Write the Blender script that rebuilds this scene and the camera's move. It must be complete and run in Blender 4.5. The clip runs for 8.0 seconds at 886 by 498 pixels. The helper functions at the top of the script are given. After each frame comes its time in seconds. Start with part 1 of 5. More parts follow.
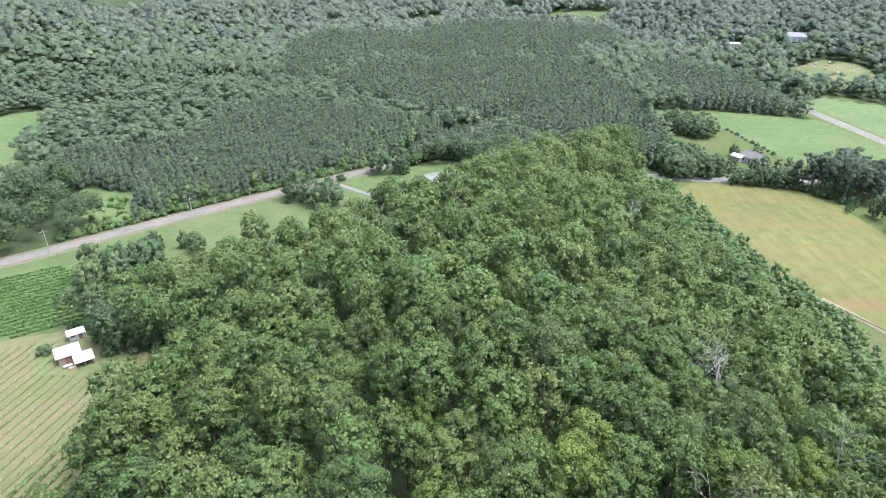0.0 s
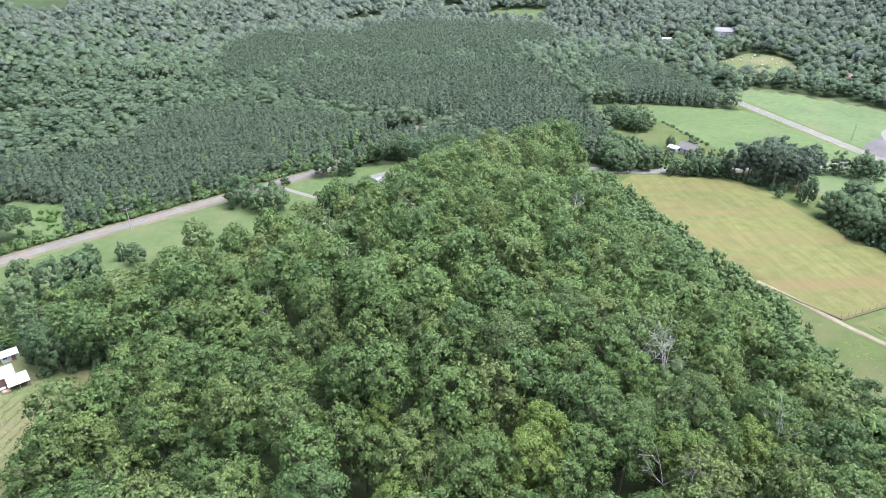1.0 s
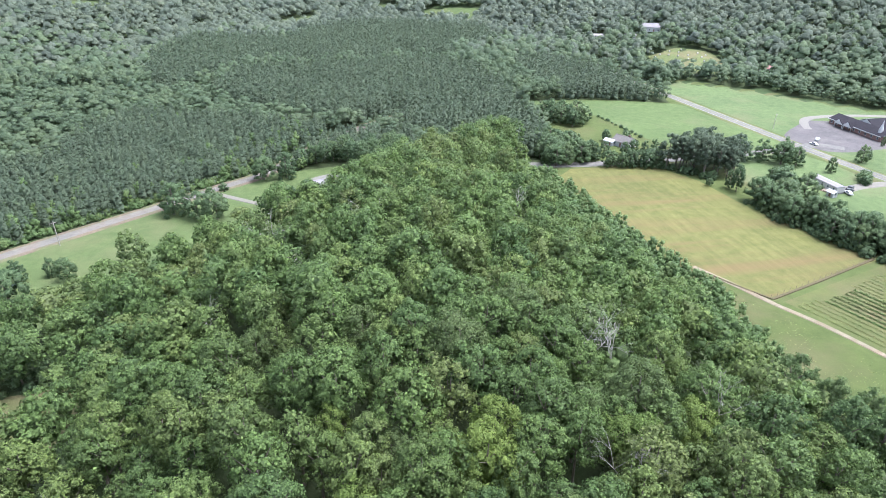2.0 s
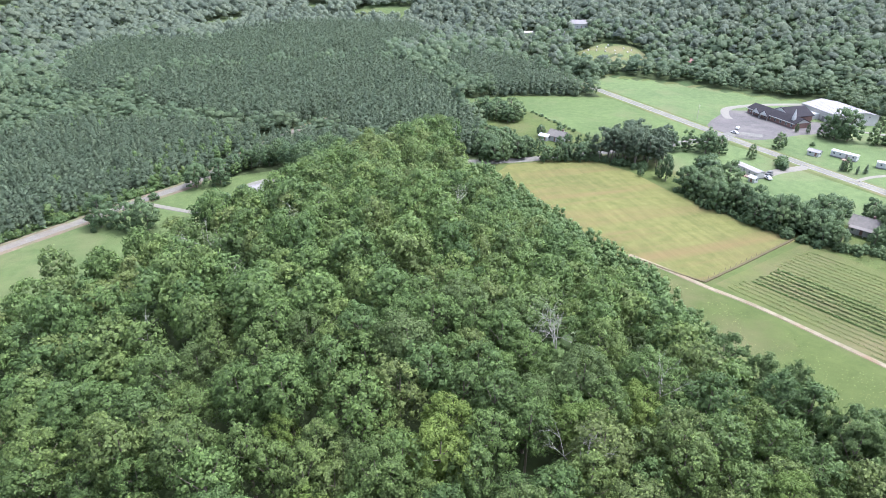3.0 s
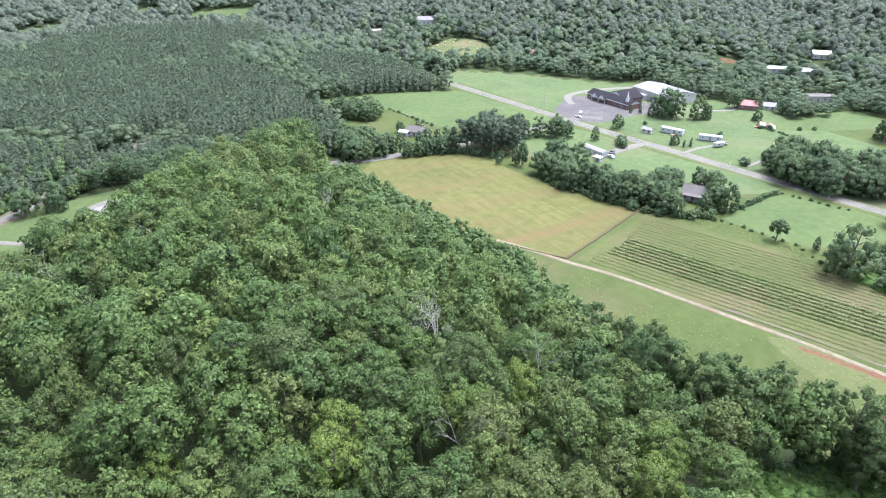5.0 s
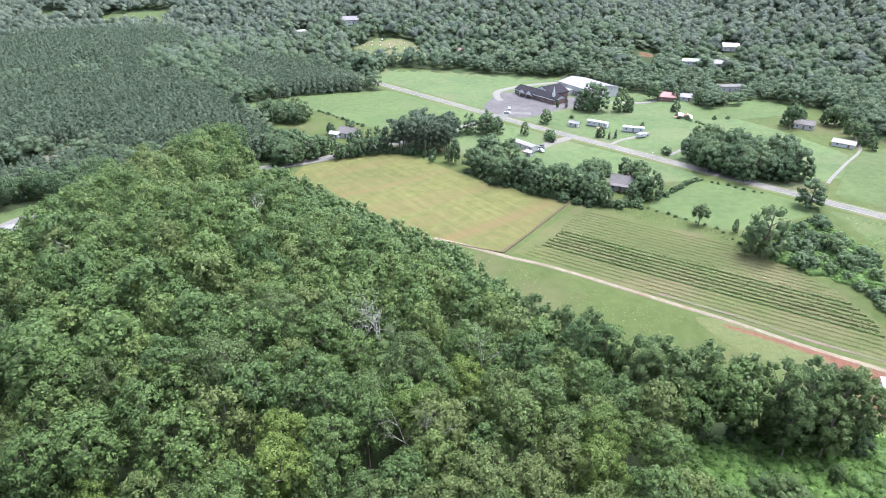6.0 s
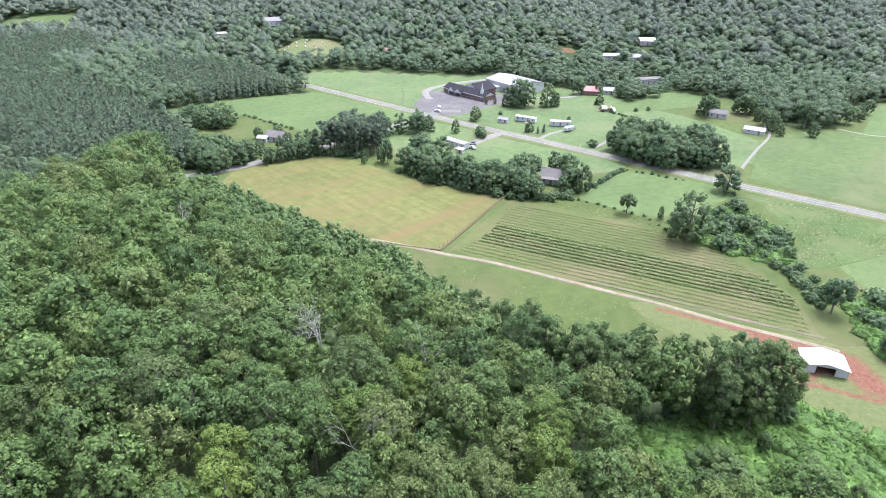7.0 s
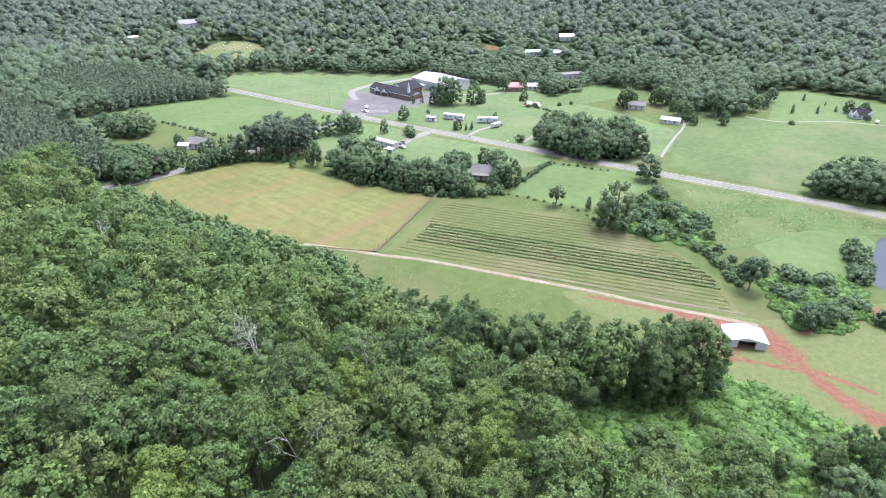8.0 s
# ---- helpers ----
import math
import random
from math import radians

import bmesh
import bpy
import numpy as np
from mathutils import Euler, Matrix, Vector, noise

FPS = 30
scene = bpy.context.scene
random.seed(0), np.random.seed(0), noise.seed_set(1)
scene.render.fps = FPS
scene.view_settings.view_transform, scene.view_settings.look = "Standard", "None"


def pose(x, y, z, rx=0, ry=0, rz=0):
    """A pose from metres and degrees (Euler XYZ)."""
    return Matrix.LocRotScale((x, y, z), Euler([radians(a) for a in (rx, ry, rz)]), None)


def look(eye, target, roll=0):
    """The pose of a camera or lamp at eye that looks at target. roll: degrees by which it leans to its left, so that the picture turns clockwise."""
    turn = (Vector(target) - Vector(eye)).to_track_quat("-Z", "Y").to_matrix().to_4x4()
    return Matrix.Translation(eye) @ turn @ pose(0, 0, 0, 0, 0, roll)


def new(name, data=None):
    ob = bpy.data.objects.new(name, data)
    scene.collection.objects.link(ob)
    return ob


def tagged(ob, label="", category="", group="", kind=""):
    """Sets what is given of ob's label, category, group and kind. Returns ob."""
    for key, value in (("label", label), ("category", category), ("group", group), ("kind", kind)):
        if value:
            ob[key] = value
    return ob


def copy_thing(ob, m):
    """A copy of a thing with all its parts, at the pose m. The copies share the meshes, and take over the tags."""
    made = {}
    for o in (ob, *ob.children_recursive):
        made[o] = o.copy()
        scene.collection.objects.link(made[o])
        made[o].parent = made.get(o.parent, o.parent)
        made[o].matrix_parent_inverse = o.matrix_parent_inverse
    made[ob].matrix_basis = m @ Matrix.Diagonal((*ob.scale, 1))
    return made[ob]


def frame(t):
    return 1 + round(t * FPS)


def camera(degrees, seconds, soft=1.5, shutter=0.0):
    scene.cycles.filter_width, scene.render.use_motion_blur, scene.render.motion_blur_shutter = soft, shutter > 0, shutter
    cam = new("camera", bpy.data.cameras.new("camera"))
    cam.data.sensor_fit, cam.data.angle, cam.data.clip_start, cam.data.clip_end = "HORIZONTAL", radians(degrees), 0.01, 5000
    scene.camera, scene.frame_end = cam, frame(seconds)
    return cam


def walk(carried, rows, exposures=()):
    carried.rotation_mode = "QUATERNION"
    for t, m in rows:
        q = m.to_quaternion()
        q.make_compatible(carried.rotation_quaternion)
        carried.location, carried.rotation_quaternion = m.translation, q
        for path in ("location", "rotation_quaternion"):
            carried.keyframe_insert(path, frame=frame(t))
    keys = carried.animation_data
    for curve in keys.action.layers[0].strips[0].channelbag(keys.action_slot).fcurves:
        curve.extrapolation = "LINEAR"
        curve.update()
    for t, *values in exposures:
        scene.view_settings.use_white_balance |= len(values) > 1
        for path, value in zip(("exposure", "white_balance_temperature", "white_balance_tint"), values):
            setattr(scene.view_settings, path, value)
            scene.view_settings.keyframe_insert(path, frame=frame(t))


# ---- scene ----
cam = camera(71.76, 8.0, soft=0.75)
PATH = [
    (0, pose(0, 0, 100, 62.31, -0.66, 0.00)),
    (0.5, pose(0, 0, 100, 62.31, -0.66, -2.63)),
    (1, pose(0, 0, 100, 62.31, -0.66, -5.32)),
    (2.5, pose(0, 0, 100, 62.31, -0.66, -13.97)),
    (3, pose(0, 0, 100, 62.31, -0.66, -17.03)),
    (3.5, pose(0, 0, 100, 62.31, -0.66, -20.25)),
    (4, pose(0, 0, 100, 62.31, -0.66, -23.57)),
    (4.5, pose(0, 0, 100, 62.31, -0.66, -27.04)),
    (6, pose(0, 0, 100, 62.31, -0.66, -37.00)),
    (6.5, pose(0, 0, 100, 62.31, -0.66, -40.27)),
    (7, pose(0, 0, 100, 62.31, -0.66, -43.59)),
    (7.5, pose(0, 0, 100, 62.31, -0.66, -46.91)),
    (8, pose(0, 0, 100, 62.31, -0.66, -50.41)),
]
walk(cam, PATH, exposures=[(0, 2.0, 5600, 14), (8, 2.0, 5600, 14)])

# ---- light: a bright overcast summer day ----
world = bpy.data.worlds.new("world")
scene.world = world
world.use_nodes = True
wn = world.node_tree.nodes
sky = wn.new("ShaderNodeTexSky")
sky.sky_type = "NISHITA"
sky.sun_disc = False
sky.sun_elevation = radians(68)
sky.sun_rotation = radians(95)
sky.air_density, sky.dust_density, sky.ozone_density = 1.0, 5.0, 1.0
pale = wn.new("ShaderNodeHueSaturation")
pale.inputs["Saturation"].default_value = 0.5
world.node_tree.links.new(sky.outputs[0], pale.inputs["Color"])
world.node_tree.links.new(pale.outputs[0], wn["Background"].inputs[0])
wn["Background"].inputs[1].default_value = 0.15
sun = new("sun", bpy.data.lights.new("sun", "SUN"))
sun.data.energy, sun.data.angle, sun.data.color = 1.5, radians(30), (1.0, 0.97, 0.92)
SUN_AZ, SUN_EL = radians(95), radians(68)
sun.matrix_world = look((math.sin(SUN_AZ) * 500, math.cos(SUN_AZ) * 500, 500 * math.tan(SUN_EL)), (0, 0, 0))


# ---- materials ----
def shader(name, rough=0.8, metal=0.0, spec=0.3):
    m = bpy.data.materials.new(name)
    m.use_nodes = True
    b = m.node_tree.nodes["Principled BSDF"]
    b.inputs["Roughness"].default_value = rough
    b.inputs["Metallic"].default_value = metal
    b.inputs["Specular IOR Level"].default_value = spec
    return m, m.node_tree.nodes, m.node_tree.links, b


def noise_node(n, l, scale, detail=4.0, rough=0.6, stretch=None, turn=0.0, coord="Object"):
    tc = n.new("ShaderNodeTexCoord")
    t = n.new("ShaderNodeTexNoise")
    t.inputs["Scale"].default_value = scale
    t.inputs["Detail"].default_value = detail
    t.inputs["Roughness"].default_value = rough
    if stretch:
        mp = n.new("ShaderNodeMapping")
        mp.inputs["Scale"].default_value = stretch
        mp.inputs["Rotation"].default_value = (0, 0, radians(turn))
        l.new(tc.outputs[coord], mp.inputs["Vector"])
        l.new(mp.outputs["Vector"], t.inputs["Vector"])
    else:
        l.new(tc.outputs[coord], t.inputs["Vector"])
    return t.outputs["Fac"]


def ramp(n, l, fac, stops):
    r = n.new("ShaderNodeValToRGB")
    e = r.color_ramp.elements
    while len(e) < len(stops):
        e.new(0.5)
    for el, (p, c) in zip(e, stops):
        el.position, el.color = p, (*c, 1)
    l.new(fac, r.inputs["Fac"])
    return r.outputs["Color"]


def mix(n, l, fac, a, b, mode="MIX"):
    m = n.new("ShaderNodeMix")
    m.data_type, m.blend_type = "RGBA", mode
    for sock, v in ((m.inputs[0], fac), (m.inputs[6], a), (m.inputs[7], b)):
        if isinstance(v, (int, float)):
            sock.default_value = v
        elif isinstance(v, tuple):
            sock.default_value = (*v, 1)
        else:
            l.new(v, sock)
    return m.outputs[2]


def bump(n, l, b, height, strength=0.4, dist=0.1):
    bp = n.new("ShaderNodeBump")
    bp.inputs["Strength"].default_value, bp.inputs["Distance"].default_value = strength, dist
    l.new(height, bp.inputs["Height"])
    l.new(bp.outputs["Normal"], b.inputs["Normal"])


def ground_mat(name, dark, light, third, big=0.03, mid=0.25, fine=3.0, streak=None, turn=0.0, worn=0.62, swath=None):
    """Grass or soil: two main tones, a third in patches, fine grain and small relief."""
    m, n, l, b = shader(name, 0.95, 0, 0.1)
    c = ramp(n, l, noise_node(n, l, mid, 6, 0.65), [(0.34, dark), (0.66, light)])
    wide = noise_node(n, l, big * 0.8, 3, 0.55)
    c = mix(n, l, 0.5, c, ramp(n, l, wide, [(0.38, (0.42, 0.43, 0.42)), (0.62, (0.58, 0.57, 0.55))]), "OVERLAY")
    patch = ramp(n, l, noise_node(n, l, big, 5, 0.6, streak, turn), [(worn - 0.12, (0, 0, 0)), (worn + 0.1, (1, 1, 1))])
    c = mix(n, l, patch, c, third)
    if swath:
        # mown swaths: long thin streaks along one heading, in strips some metres wide
        for across, much in ((0.42, swath[1]), (1.3, swath[1] * 0.6)):
            w = noise_node(n, l, across, 3, 0.6, (1.0, 0.05, 1), swath[0])
            c = mix(n, l, much, c, ramp(n, l, w, [(0.36, (0.38, 0.39, 0.38)), (0.64, (0.61, 0.60, 0.56))]), "OVERLAY")
    f = noise_node(n, l, fine, 5, 0.75)
    c = mix(n, l, 0.55, c, ramp(n, l, f, [(0.3, (0.35, 0.35, 0.35)), (0.7, (0.68, 0.68, 0.66))]), "OVERLAY")
    l.new(c, b.inputs["Base Color"])
    bump(n, l, b, f, 0.6, 0.15)
    return m


def leaf_mat(name, tones, trans=0.42, rough=0.6, grain=4.5, depth=0.85, island=1.0):
    """Foliage: a tone per tree, a lighter or darker one per leaf spray, and small leaf shadows painted in by noise."""
    m, n, l, b = shader(name, rough, 0, 0.25)
    at = n.new("ShaderNodeAttribute")
    at.attribute_name = "tint"
    oi = n.new("ShaderNodeObjectInfo")
    ad = n.new("ShaderNodeMath")
    ad.operation = "ADD"
    l.new(at.outputs["Fac"], ad.inputs[0])
    l.new(oi.outputs["Random"], ad.inputs[1])
    fr = n.new("ShaderNodeMath")
    fr.operation = "FRACT"
    l.new(ad.outputs[0], fr.inputs[0])
    k = len(tones)
    c = ramp(n, l, fr.outputs[0], [(i / (k - 1), t) for i, t in enumerate(tones)])
    g = n.new("ShaderNodeNewGeometry")
    v = ramp(n, l, g.outputs["Random Per Island"], [(0.0, (0.5 - 0.07 * island,) * 3), (0.5, (0.53, 0.53, 0.52)), (1.0, (0.5 + 0.13 * island, 0.5 + 0.13 * island, 0.5 + 0.09 * island))])
    c = mix(n, l, 0.75, c, v, "OVERLAY")
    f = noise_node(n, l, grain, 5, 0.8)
    # dark flecks of this noise paint small shadows between leaves into the colour
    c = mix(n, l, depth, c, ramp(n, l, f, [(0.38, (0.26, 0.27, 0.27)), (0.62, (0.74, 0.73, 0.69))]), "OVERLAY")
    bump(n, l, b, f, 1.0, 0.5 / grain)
    l.new(c, b.inputs["Base Color"])
    tr = n.new("ShaderNodeBsdfTranslucent")
    l.new(c, tr.inputs["Color"])
    ms = n.new("ShaderNodeMixShader")
    ms.inputs[0].default_value = trans
    l.new(b.outputs[0], ms.inputs[1])
    l.new(tr.outputs[0], ms.inputs[2])
    l.new(ms.outputs[0], n["Material Output"].inputs["Surface"])
    return m


def yard_mat():
    """Thin grass giving way to red clay where the ground is worn bare, with a broken edge."""
    m, n, l, b = shader("yard_soil", 0.95, 0, 0.1)
    g = ramp(n, l, noise_node(n, l, 0.5, 6, 0.65), [(0.3, (0.066, 0.079, 0.030)), (0.55, (0.086, 0.097, 0.038)), (0.75, (0.106, 0.095, 0.049))])
    c = ramp(n, l, noise_node(n, l, 0.7, 6, 0.7), [(0.3, (0.092, 0.040, 0.025)), (0.6, (0.128, 0.064, 0.042)), (0.8, (0.150, 0.104, 0.074))])
    at = n.new("ShaderNodeAttribute")
    at.attribute_name = "bare"
    ad = n.new("ShaderNodeMath")
    ad.operation = "MULTIPLY_ADD"
    l.new(noise_node(n, l, 0.4, 8, 0.75), ad.inputs[0])
    ad.inputs[1].default_value = 1.5
    l.new(at.outputs["Fac"], ad.inputs[2])
    half = n.new("ShaderNodeMath")
    half.operation = "MULTIPLY"
    half.inputs[1].default_value = 0.5
    l.new(ad.outputs[0], half.inputs[0])
    k = ramp(n, l, half.outputs[0], [(0.57, (0, 0, 0)), (0.80, (1, 1, 1))])
    f = noise_node(n, l, 3.0, 5, 0.75)
    c = mix(n, l, 0.5, mix(n, l, k, g, c), ramp(n, l, f, [(0.3, (0.36, 0.36, 0.36)), (0.7, (0.66, 0.66, 0.65))]), "OVERLAY")
    l.new(c, b.inputs["Base Color"])
    bump(n, l, b, f, 0.6, 0.15)
    return m


def plain_mat(name, a, b2, scale=1.5, rough=0.7, metal=0.0, spec=0.3, stretch=None, turn=0.0, relief=0.1):
    m, n, l, b = shader(name, rough, metal, spec)
    f = noise_node(n, l, scale, 6, 0.7, stretch, turn)
    l.new(ramp(n, l, f, [(0.3, a), (0.7, b2)]), b.inputs["Base Color"])
    if relief:
        bump(n, l, b, f, relief, 0.05)
    return m


# mown lawn green, made paler partly to paint in haze over the valley
MOWN_HAZED = ground_mat("mown_grass_hazed", (0.064, 0.090, 0.037), (0.087, 0.116, 0.050), (0.100, 0.108, 0.055))
FOREST_FLOOR = ground_mat("forest_floor", (0.028, 0.036, 0.016), (0.042, 0.056, 0.024), (0.036, 0.060, 0.022))
LAWN = ground_mat("lawn_grass", (0.054, 0.076, 0.028), (0.075, 0.099, 0.039), (0.092, 0.098, 0.047))
PASTURE = ground_mat("pasture_grass", (0.047, 0.063, 0.020), (0.067, 0.084, 0.028), (0.086, 0.080, 0.039), worn=0.62)
LUSH = ground_mat("lush_grass", (0.060, 0.086, 0.031), (0.081, 0.108, 0.044), (0.088, 0.101, 0.048), worn=0.66)
HAY = ground_mat("mown_hay", (0.076, 0.081, 0.027), (0.106, 0.105, 0.040), (0.110, 0.086, 0.040), 0.03, 0.2, 2.5, (0.25, 4.0, 1), 70, 0.57, swath=(14, 0.32))
VINE_GROUND = ground_mat("vineyard_grass", (0.058, 0.070, 0.025), (0.078, 0.087, 0.032), (0.100, 0.087, 0.045), worn=0.57)
DIRT = ground_mat("pale_dirt", (0.140, 0.114, 0.080), (0.185, 0.160, 0.120), (0.140, 0.096, 0.062), 0.1, 0.6, 4)
WORN = ground_mat("worn_vineyard_grass", (0.076, 0.083, 0.033), (0.102, 0.104, 0.045), (0.120, 0.100, 0.056), 0.06, 0.4, 3, worn=0.56)
RED_CLAY = ground_mat("red_clay", (0.115, 0.050, 0.030), (0.16, 0.078, 0.050), (0.17, 0.115, 0.08), 0.12, 0.5, 4)
THIN_GRASS = ground_mat("thin_grass", (0.072, 0.088, 0.034), (0.101, 0.119, 0.048), (0.119, 0.104, 0.057), 0.08, 0.5, 3, worn=0.56)
ROUGH_GRASS = ground_mat("rough_grass", (0.042, 0.067, 0.021), (0.071, 0.097, 0.034), (0.084, 0.097, 0.042), 0.06, 0.35, 2, worn=0.58)
CLAY_PATCH = ground_mat("patchy_clay", (0.089, 0.035, 0.021), (0.132, 0.062, 0.037), (0.071, 0.083, 0.035), 0.14, 0.5, 3, worn=0.55)
SHOULDER = ground_mat("clay_shoulder", (0.098, 0.078, 0.056), (0.132, 0.105, 0.078), (0.082, 0.094, 0.042), 0.12, 0.6, 4, worn=0.55)
YARD_SOIL = yard_mat()
CREEPER_GROUND = ground_mat("creeper_ground", (0.044, 0.082, 0.022), (0.069, 0.118, 0.030), (0.088, 0.132, 0.036), 0.1, 0.5, 2)
LEFT_ASPHALT = ground_mat("pale_asphalt", (0.105, 0.098, 0.088), (0.135, 0.126, 0.114), (0.13, 0.105, 0.085), 0.1, 0.5, 6)
ASPHALT = ground_mat("worn_asphalt", (0.105, 0.100, 0.092), (0.135, 0.128, 0.118), (0.155, 0.145, 0.13), 0.1, 0.5, 6)
LOT = ground_mat("parking_asphalt", (0.077, 0.069, 0.071), (0.098, 0.091, 0.089), (0.117, 0.108, 0.101), 0.06, 0.3, 4)
CONCRETE = plain_mat("pale_gravel", (0.100, 0.090, 0.074), (0.142, 0.130, 0.108), 0.8)
PAINT = plain_mat("road_paint", (0.19, 0.185, 0.17), (0.26, 0.25, 0.235), 1.0, 0.6)
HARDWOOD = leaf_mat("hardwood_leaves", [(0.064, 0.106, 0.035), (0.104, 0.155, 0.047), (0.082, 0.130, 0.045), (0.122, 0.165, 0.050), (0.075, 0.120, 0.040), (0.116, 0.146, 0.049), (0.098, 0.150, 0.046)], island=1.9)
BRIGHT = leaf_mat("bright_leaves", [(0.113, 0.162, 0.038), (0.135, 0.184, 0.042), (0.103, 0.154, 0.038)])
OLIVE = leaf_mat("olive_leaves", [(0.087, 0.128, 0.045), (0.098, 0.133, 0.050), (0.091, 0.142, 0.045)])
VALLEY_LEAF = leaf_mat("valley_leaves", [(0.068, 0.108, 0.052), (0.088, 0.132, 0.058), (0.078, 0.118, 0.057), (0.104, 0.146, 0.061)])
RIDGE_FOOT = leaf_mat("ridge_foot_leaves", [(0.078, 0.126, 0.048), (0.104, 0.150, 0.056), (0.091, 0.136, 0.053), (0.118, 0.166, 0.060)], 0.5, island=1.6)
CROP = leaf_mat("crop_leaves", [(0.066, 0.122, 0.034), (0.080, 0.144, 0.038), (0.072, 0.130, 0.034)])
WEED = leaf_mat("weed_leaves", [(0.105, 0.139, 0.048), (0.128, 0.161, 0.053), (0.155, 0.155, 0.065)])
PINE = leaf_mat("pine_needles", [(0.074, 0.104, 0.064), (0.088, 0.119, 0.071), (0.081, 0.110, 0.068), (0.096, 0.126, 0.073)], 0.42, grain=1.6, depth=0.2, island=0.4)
# distance haze is painted into these leaf tones: paler, greyer, bluer green
FARWOOD_HAZE = leaf_mat("hazed_distant_leaves", [(0.114, 0.142, 0.108), (0.148, 0.178, 0.125), (0.130, 0.160, 0.120), (0.160, 0.190, 0.128), (0.110, 0.138, 0.107), (0.150, 0.180, 0.124)], 0.55, grain=0.9, depth=0.25, island=0.5)
# a fainter haze painted in: leaf green turned bluer for the middle distance
MIDWOOD_HAZE = leaf_mat("faint_haze_leaves", [(0.088, 0.126, 0.074), (0.112, 0.154, 0.086), (0.100, 0.140, 0.082), (0.124, 0.166, 0.088), (0.116, 0.152, 0.086)], 0.52, grain=1.4, depth=0.3, island=0.8)
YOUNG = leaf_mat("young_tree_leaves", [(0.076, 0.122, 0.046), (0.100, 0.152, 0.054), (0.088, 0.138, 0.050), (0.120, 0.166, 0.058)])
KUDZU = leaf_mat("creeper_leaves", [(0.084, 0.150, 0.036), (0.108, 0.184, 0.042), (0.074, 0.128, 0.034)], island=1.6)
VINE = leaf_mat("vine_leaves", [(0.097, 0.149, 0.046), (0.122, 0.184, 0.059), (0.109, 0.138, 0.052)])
BARK = plain_mat("bark", (0.10, 0.08, 0.06), (0.20, 0.17, 0.14), 3, 0.9, stretch=(4, 4, 0.6), relief=0.6)
DEADWOOD = plain_mat("bleached_wood", (0.270, 0.247, 0.225), (0.390, 0.367, 0.338), 4, 0.9, relief=0.4)
YELLOW_PAINT = plain_mat("yellow_paint", (0.15, 0.125, 0.06), (0.19, 0.16, 0.085), 1.0, 0.6)
BROWN_WEED = plain_mat("brown_weeds", (0.045, 0.038, 0.018), (0.085, 0.068, 0.034), 1.2, 0.95, relief=0.6)
WHITE_METAL = plain_mat("white_sheet_metal", (0.372, 0.372, 0.372), (0.421, 0.421, 0.417), 0.5, 0.45, 0.0, 0.4)
WHITE_WALL = plain_mat("white_siding", (0.391, 0.391, 0.376), (0.446, 0.446, 0.431), 0.7, 0.6)
CREAM_WALL = plain_mat("cream_siding", (0.341, 0.329, 0.310), (0.409, 0.397, 0.372), 0.7, 0.6)
DARK_ROOF = plain_mat("dark_shingle", (0.017, 0.016, 0.019), (0.030, 0.027, 0.031), 1.2, 0.9, 0.0, 0.1, relief=0.3)
GREY_ROOF = plain_mat("grey_shingle", (0.143, 0.132, 0.132), (0.198, 0.187, 0.182), 1.0, 0.8, relief=0.3)
PALE_ROOF = plain_mat("pale_metal_roof", (0.178, 0.168, 0.172), (0.220, 0.208, 0.212), 0.3, 0.6, 0.0, 0.2)
RED_ROOF = plain_mat("red_roof", (0.220, 0.088, 0.083), (0.264, 0.132, 0.121), 0.8, 0.6)
OLD_ROOF = plain_mat("faded_roof", (0.085, 0.077, 0.070), (0.135, 0.122, 0.112), 0.9, 0.8, relief=0.3)
GREEN_ROOF = plain_mat("pale_green_roof", (0.236, 0.285, 0.248), (0.298, 0.341, 0.304), 0.7, 0.6)
BROWN_ROOF = plain_mat("rusty_sheet", (0.16, 0.08, 0.06), (0.28, 0.15, 0.11), 1.2, 0.7)
TAN_ROOF = plain_mat("weathered_pale_roof", (0.285, 0.260, 0.236), (0.372, 0.347, 0.322), 0.8, 0.6)
RUBBER = plain_mat("dark_paint_rubber", (0.02, 0.02, 0.022), (0.04, 0.04, 0.042), 2.0, 0.4)
POLE_WOOD = plain_mat("grey_pole_wood", (0.26, 0.23, 0.20), (0.38, 0.35, 0.31), 2, 0.9, stretch=(1, 1, 0.2))
BRICK = plain_mat("red_brick", (0.129, 0.073, 0.061), (0.178, 0.116, 0.097), 3, 0.85)
GLASS = plain_mat("window_glass", (0.04, 0.05, 0.06), (0.07, 0.08, 0.09), 0.5, 0.08, 0, 0.6, relief=0)
WOOD = plain_mat("weathered_wood", (0.20, 0.14, 0.10), (0.32, 0.25, 0.19), 2, 0.9, stretch=(1, 1, 6))
DARK_IN = plain_mat("shed_interior", (0.14, 0.08, 0.06), (0.22, 0.13, 0.10), 1, 0.9)
WATER = plain_mat("pond_water", (0.027, 0.033, 0.039), (0.036, 0.042, 0.048), 0.05, 0.45, 0, 0.12, relief=0.02)

# ---- terrain ----
HILL_Y = [-150, -60, 0, 60, 100, 150, 200, 230, 260, 300]
HILL_L = [-90, -90, -85, -80, -74, -60, -50, -30, 5, 60]
HILL_R = [110, 105, 106, 116, 110, 110, 104, 100, 98, 95]
FOREST_Y = [-150, -60, 0, 60, 100, 126, 132, 150, 156, 164, 174, 184, 197, 206, 212, 230, 245, 270, 300]
FOREST_L = [-90, -90, -85, -80, -74, -62, -90, -92, -86, -77, -66, -52, -16, -4, 6, 14, 30, 55, 90]
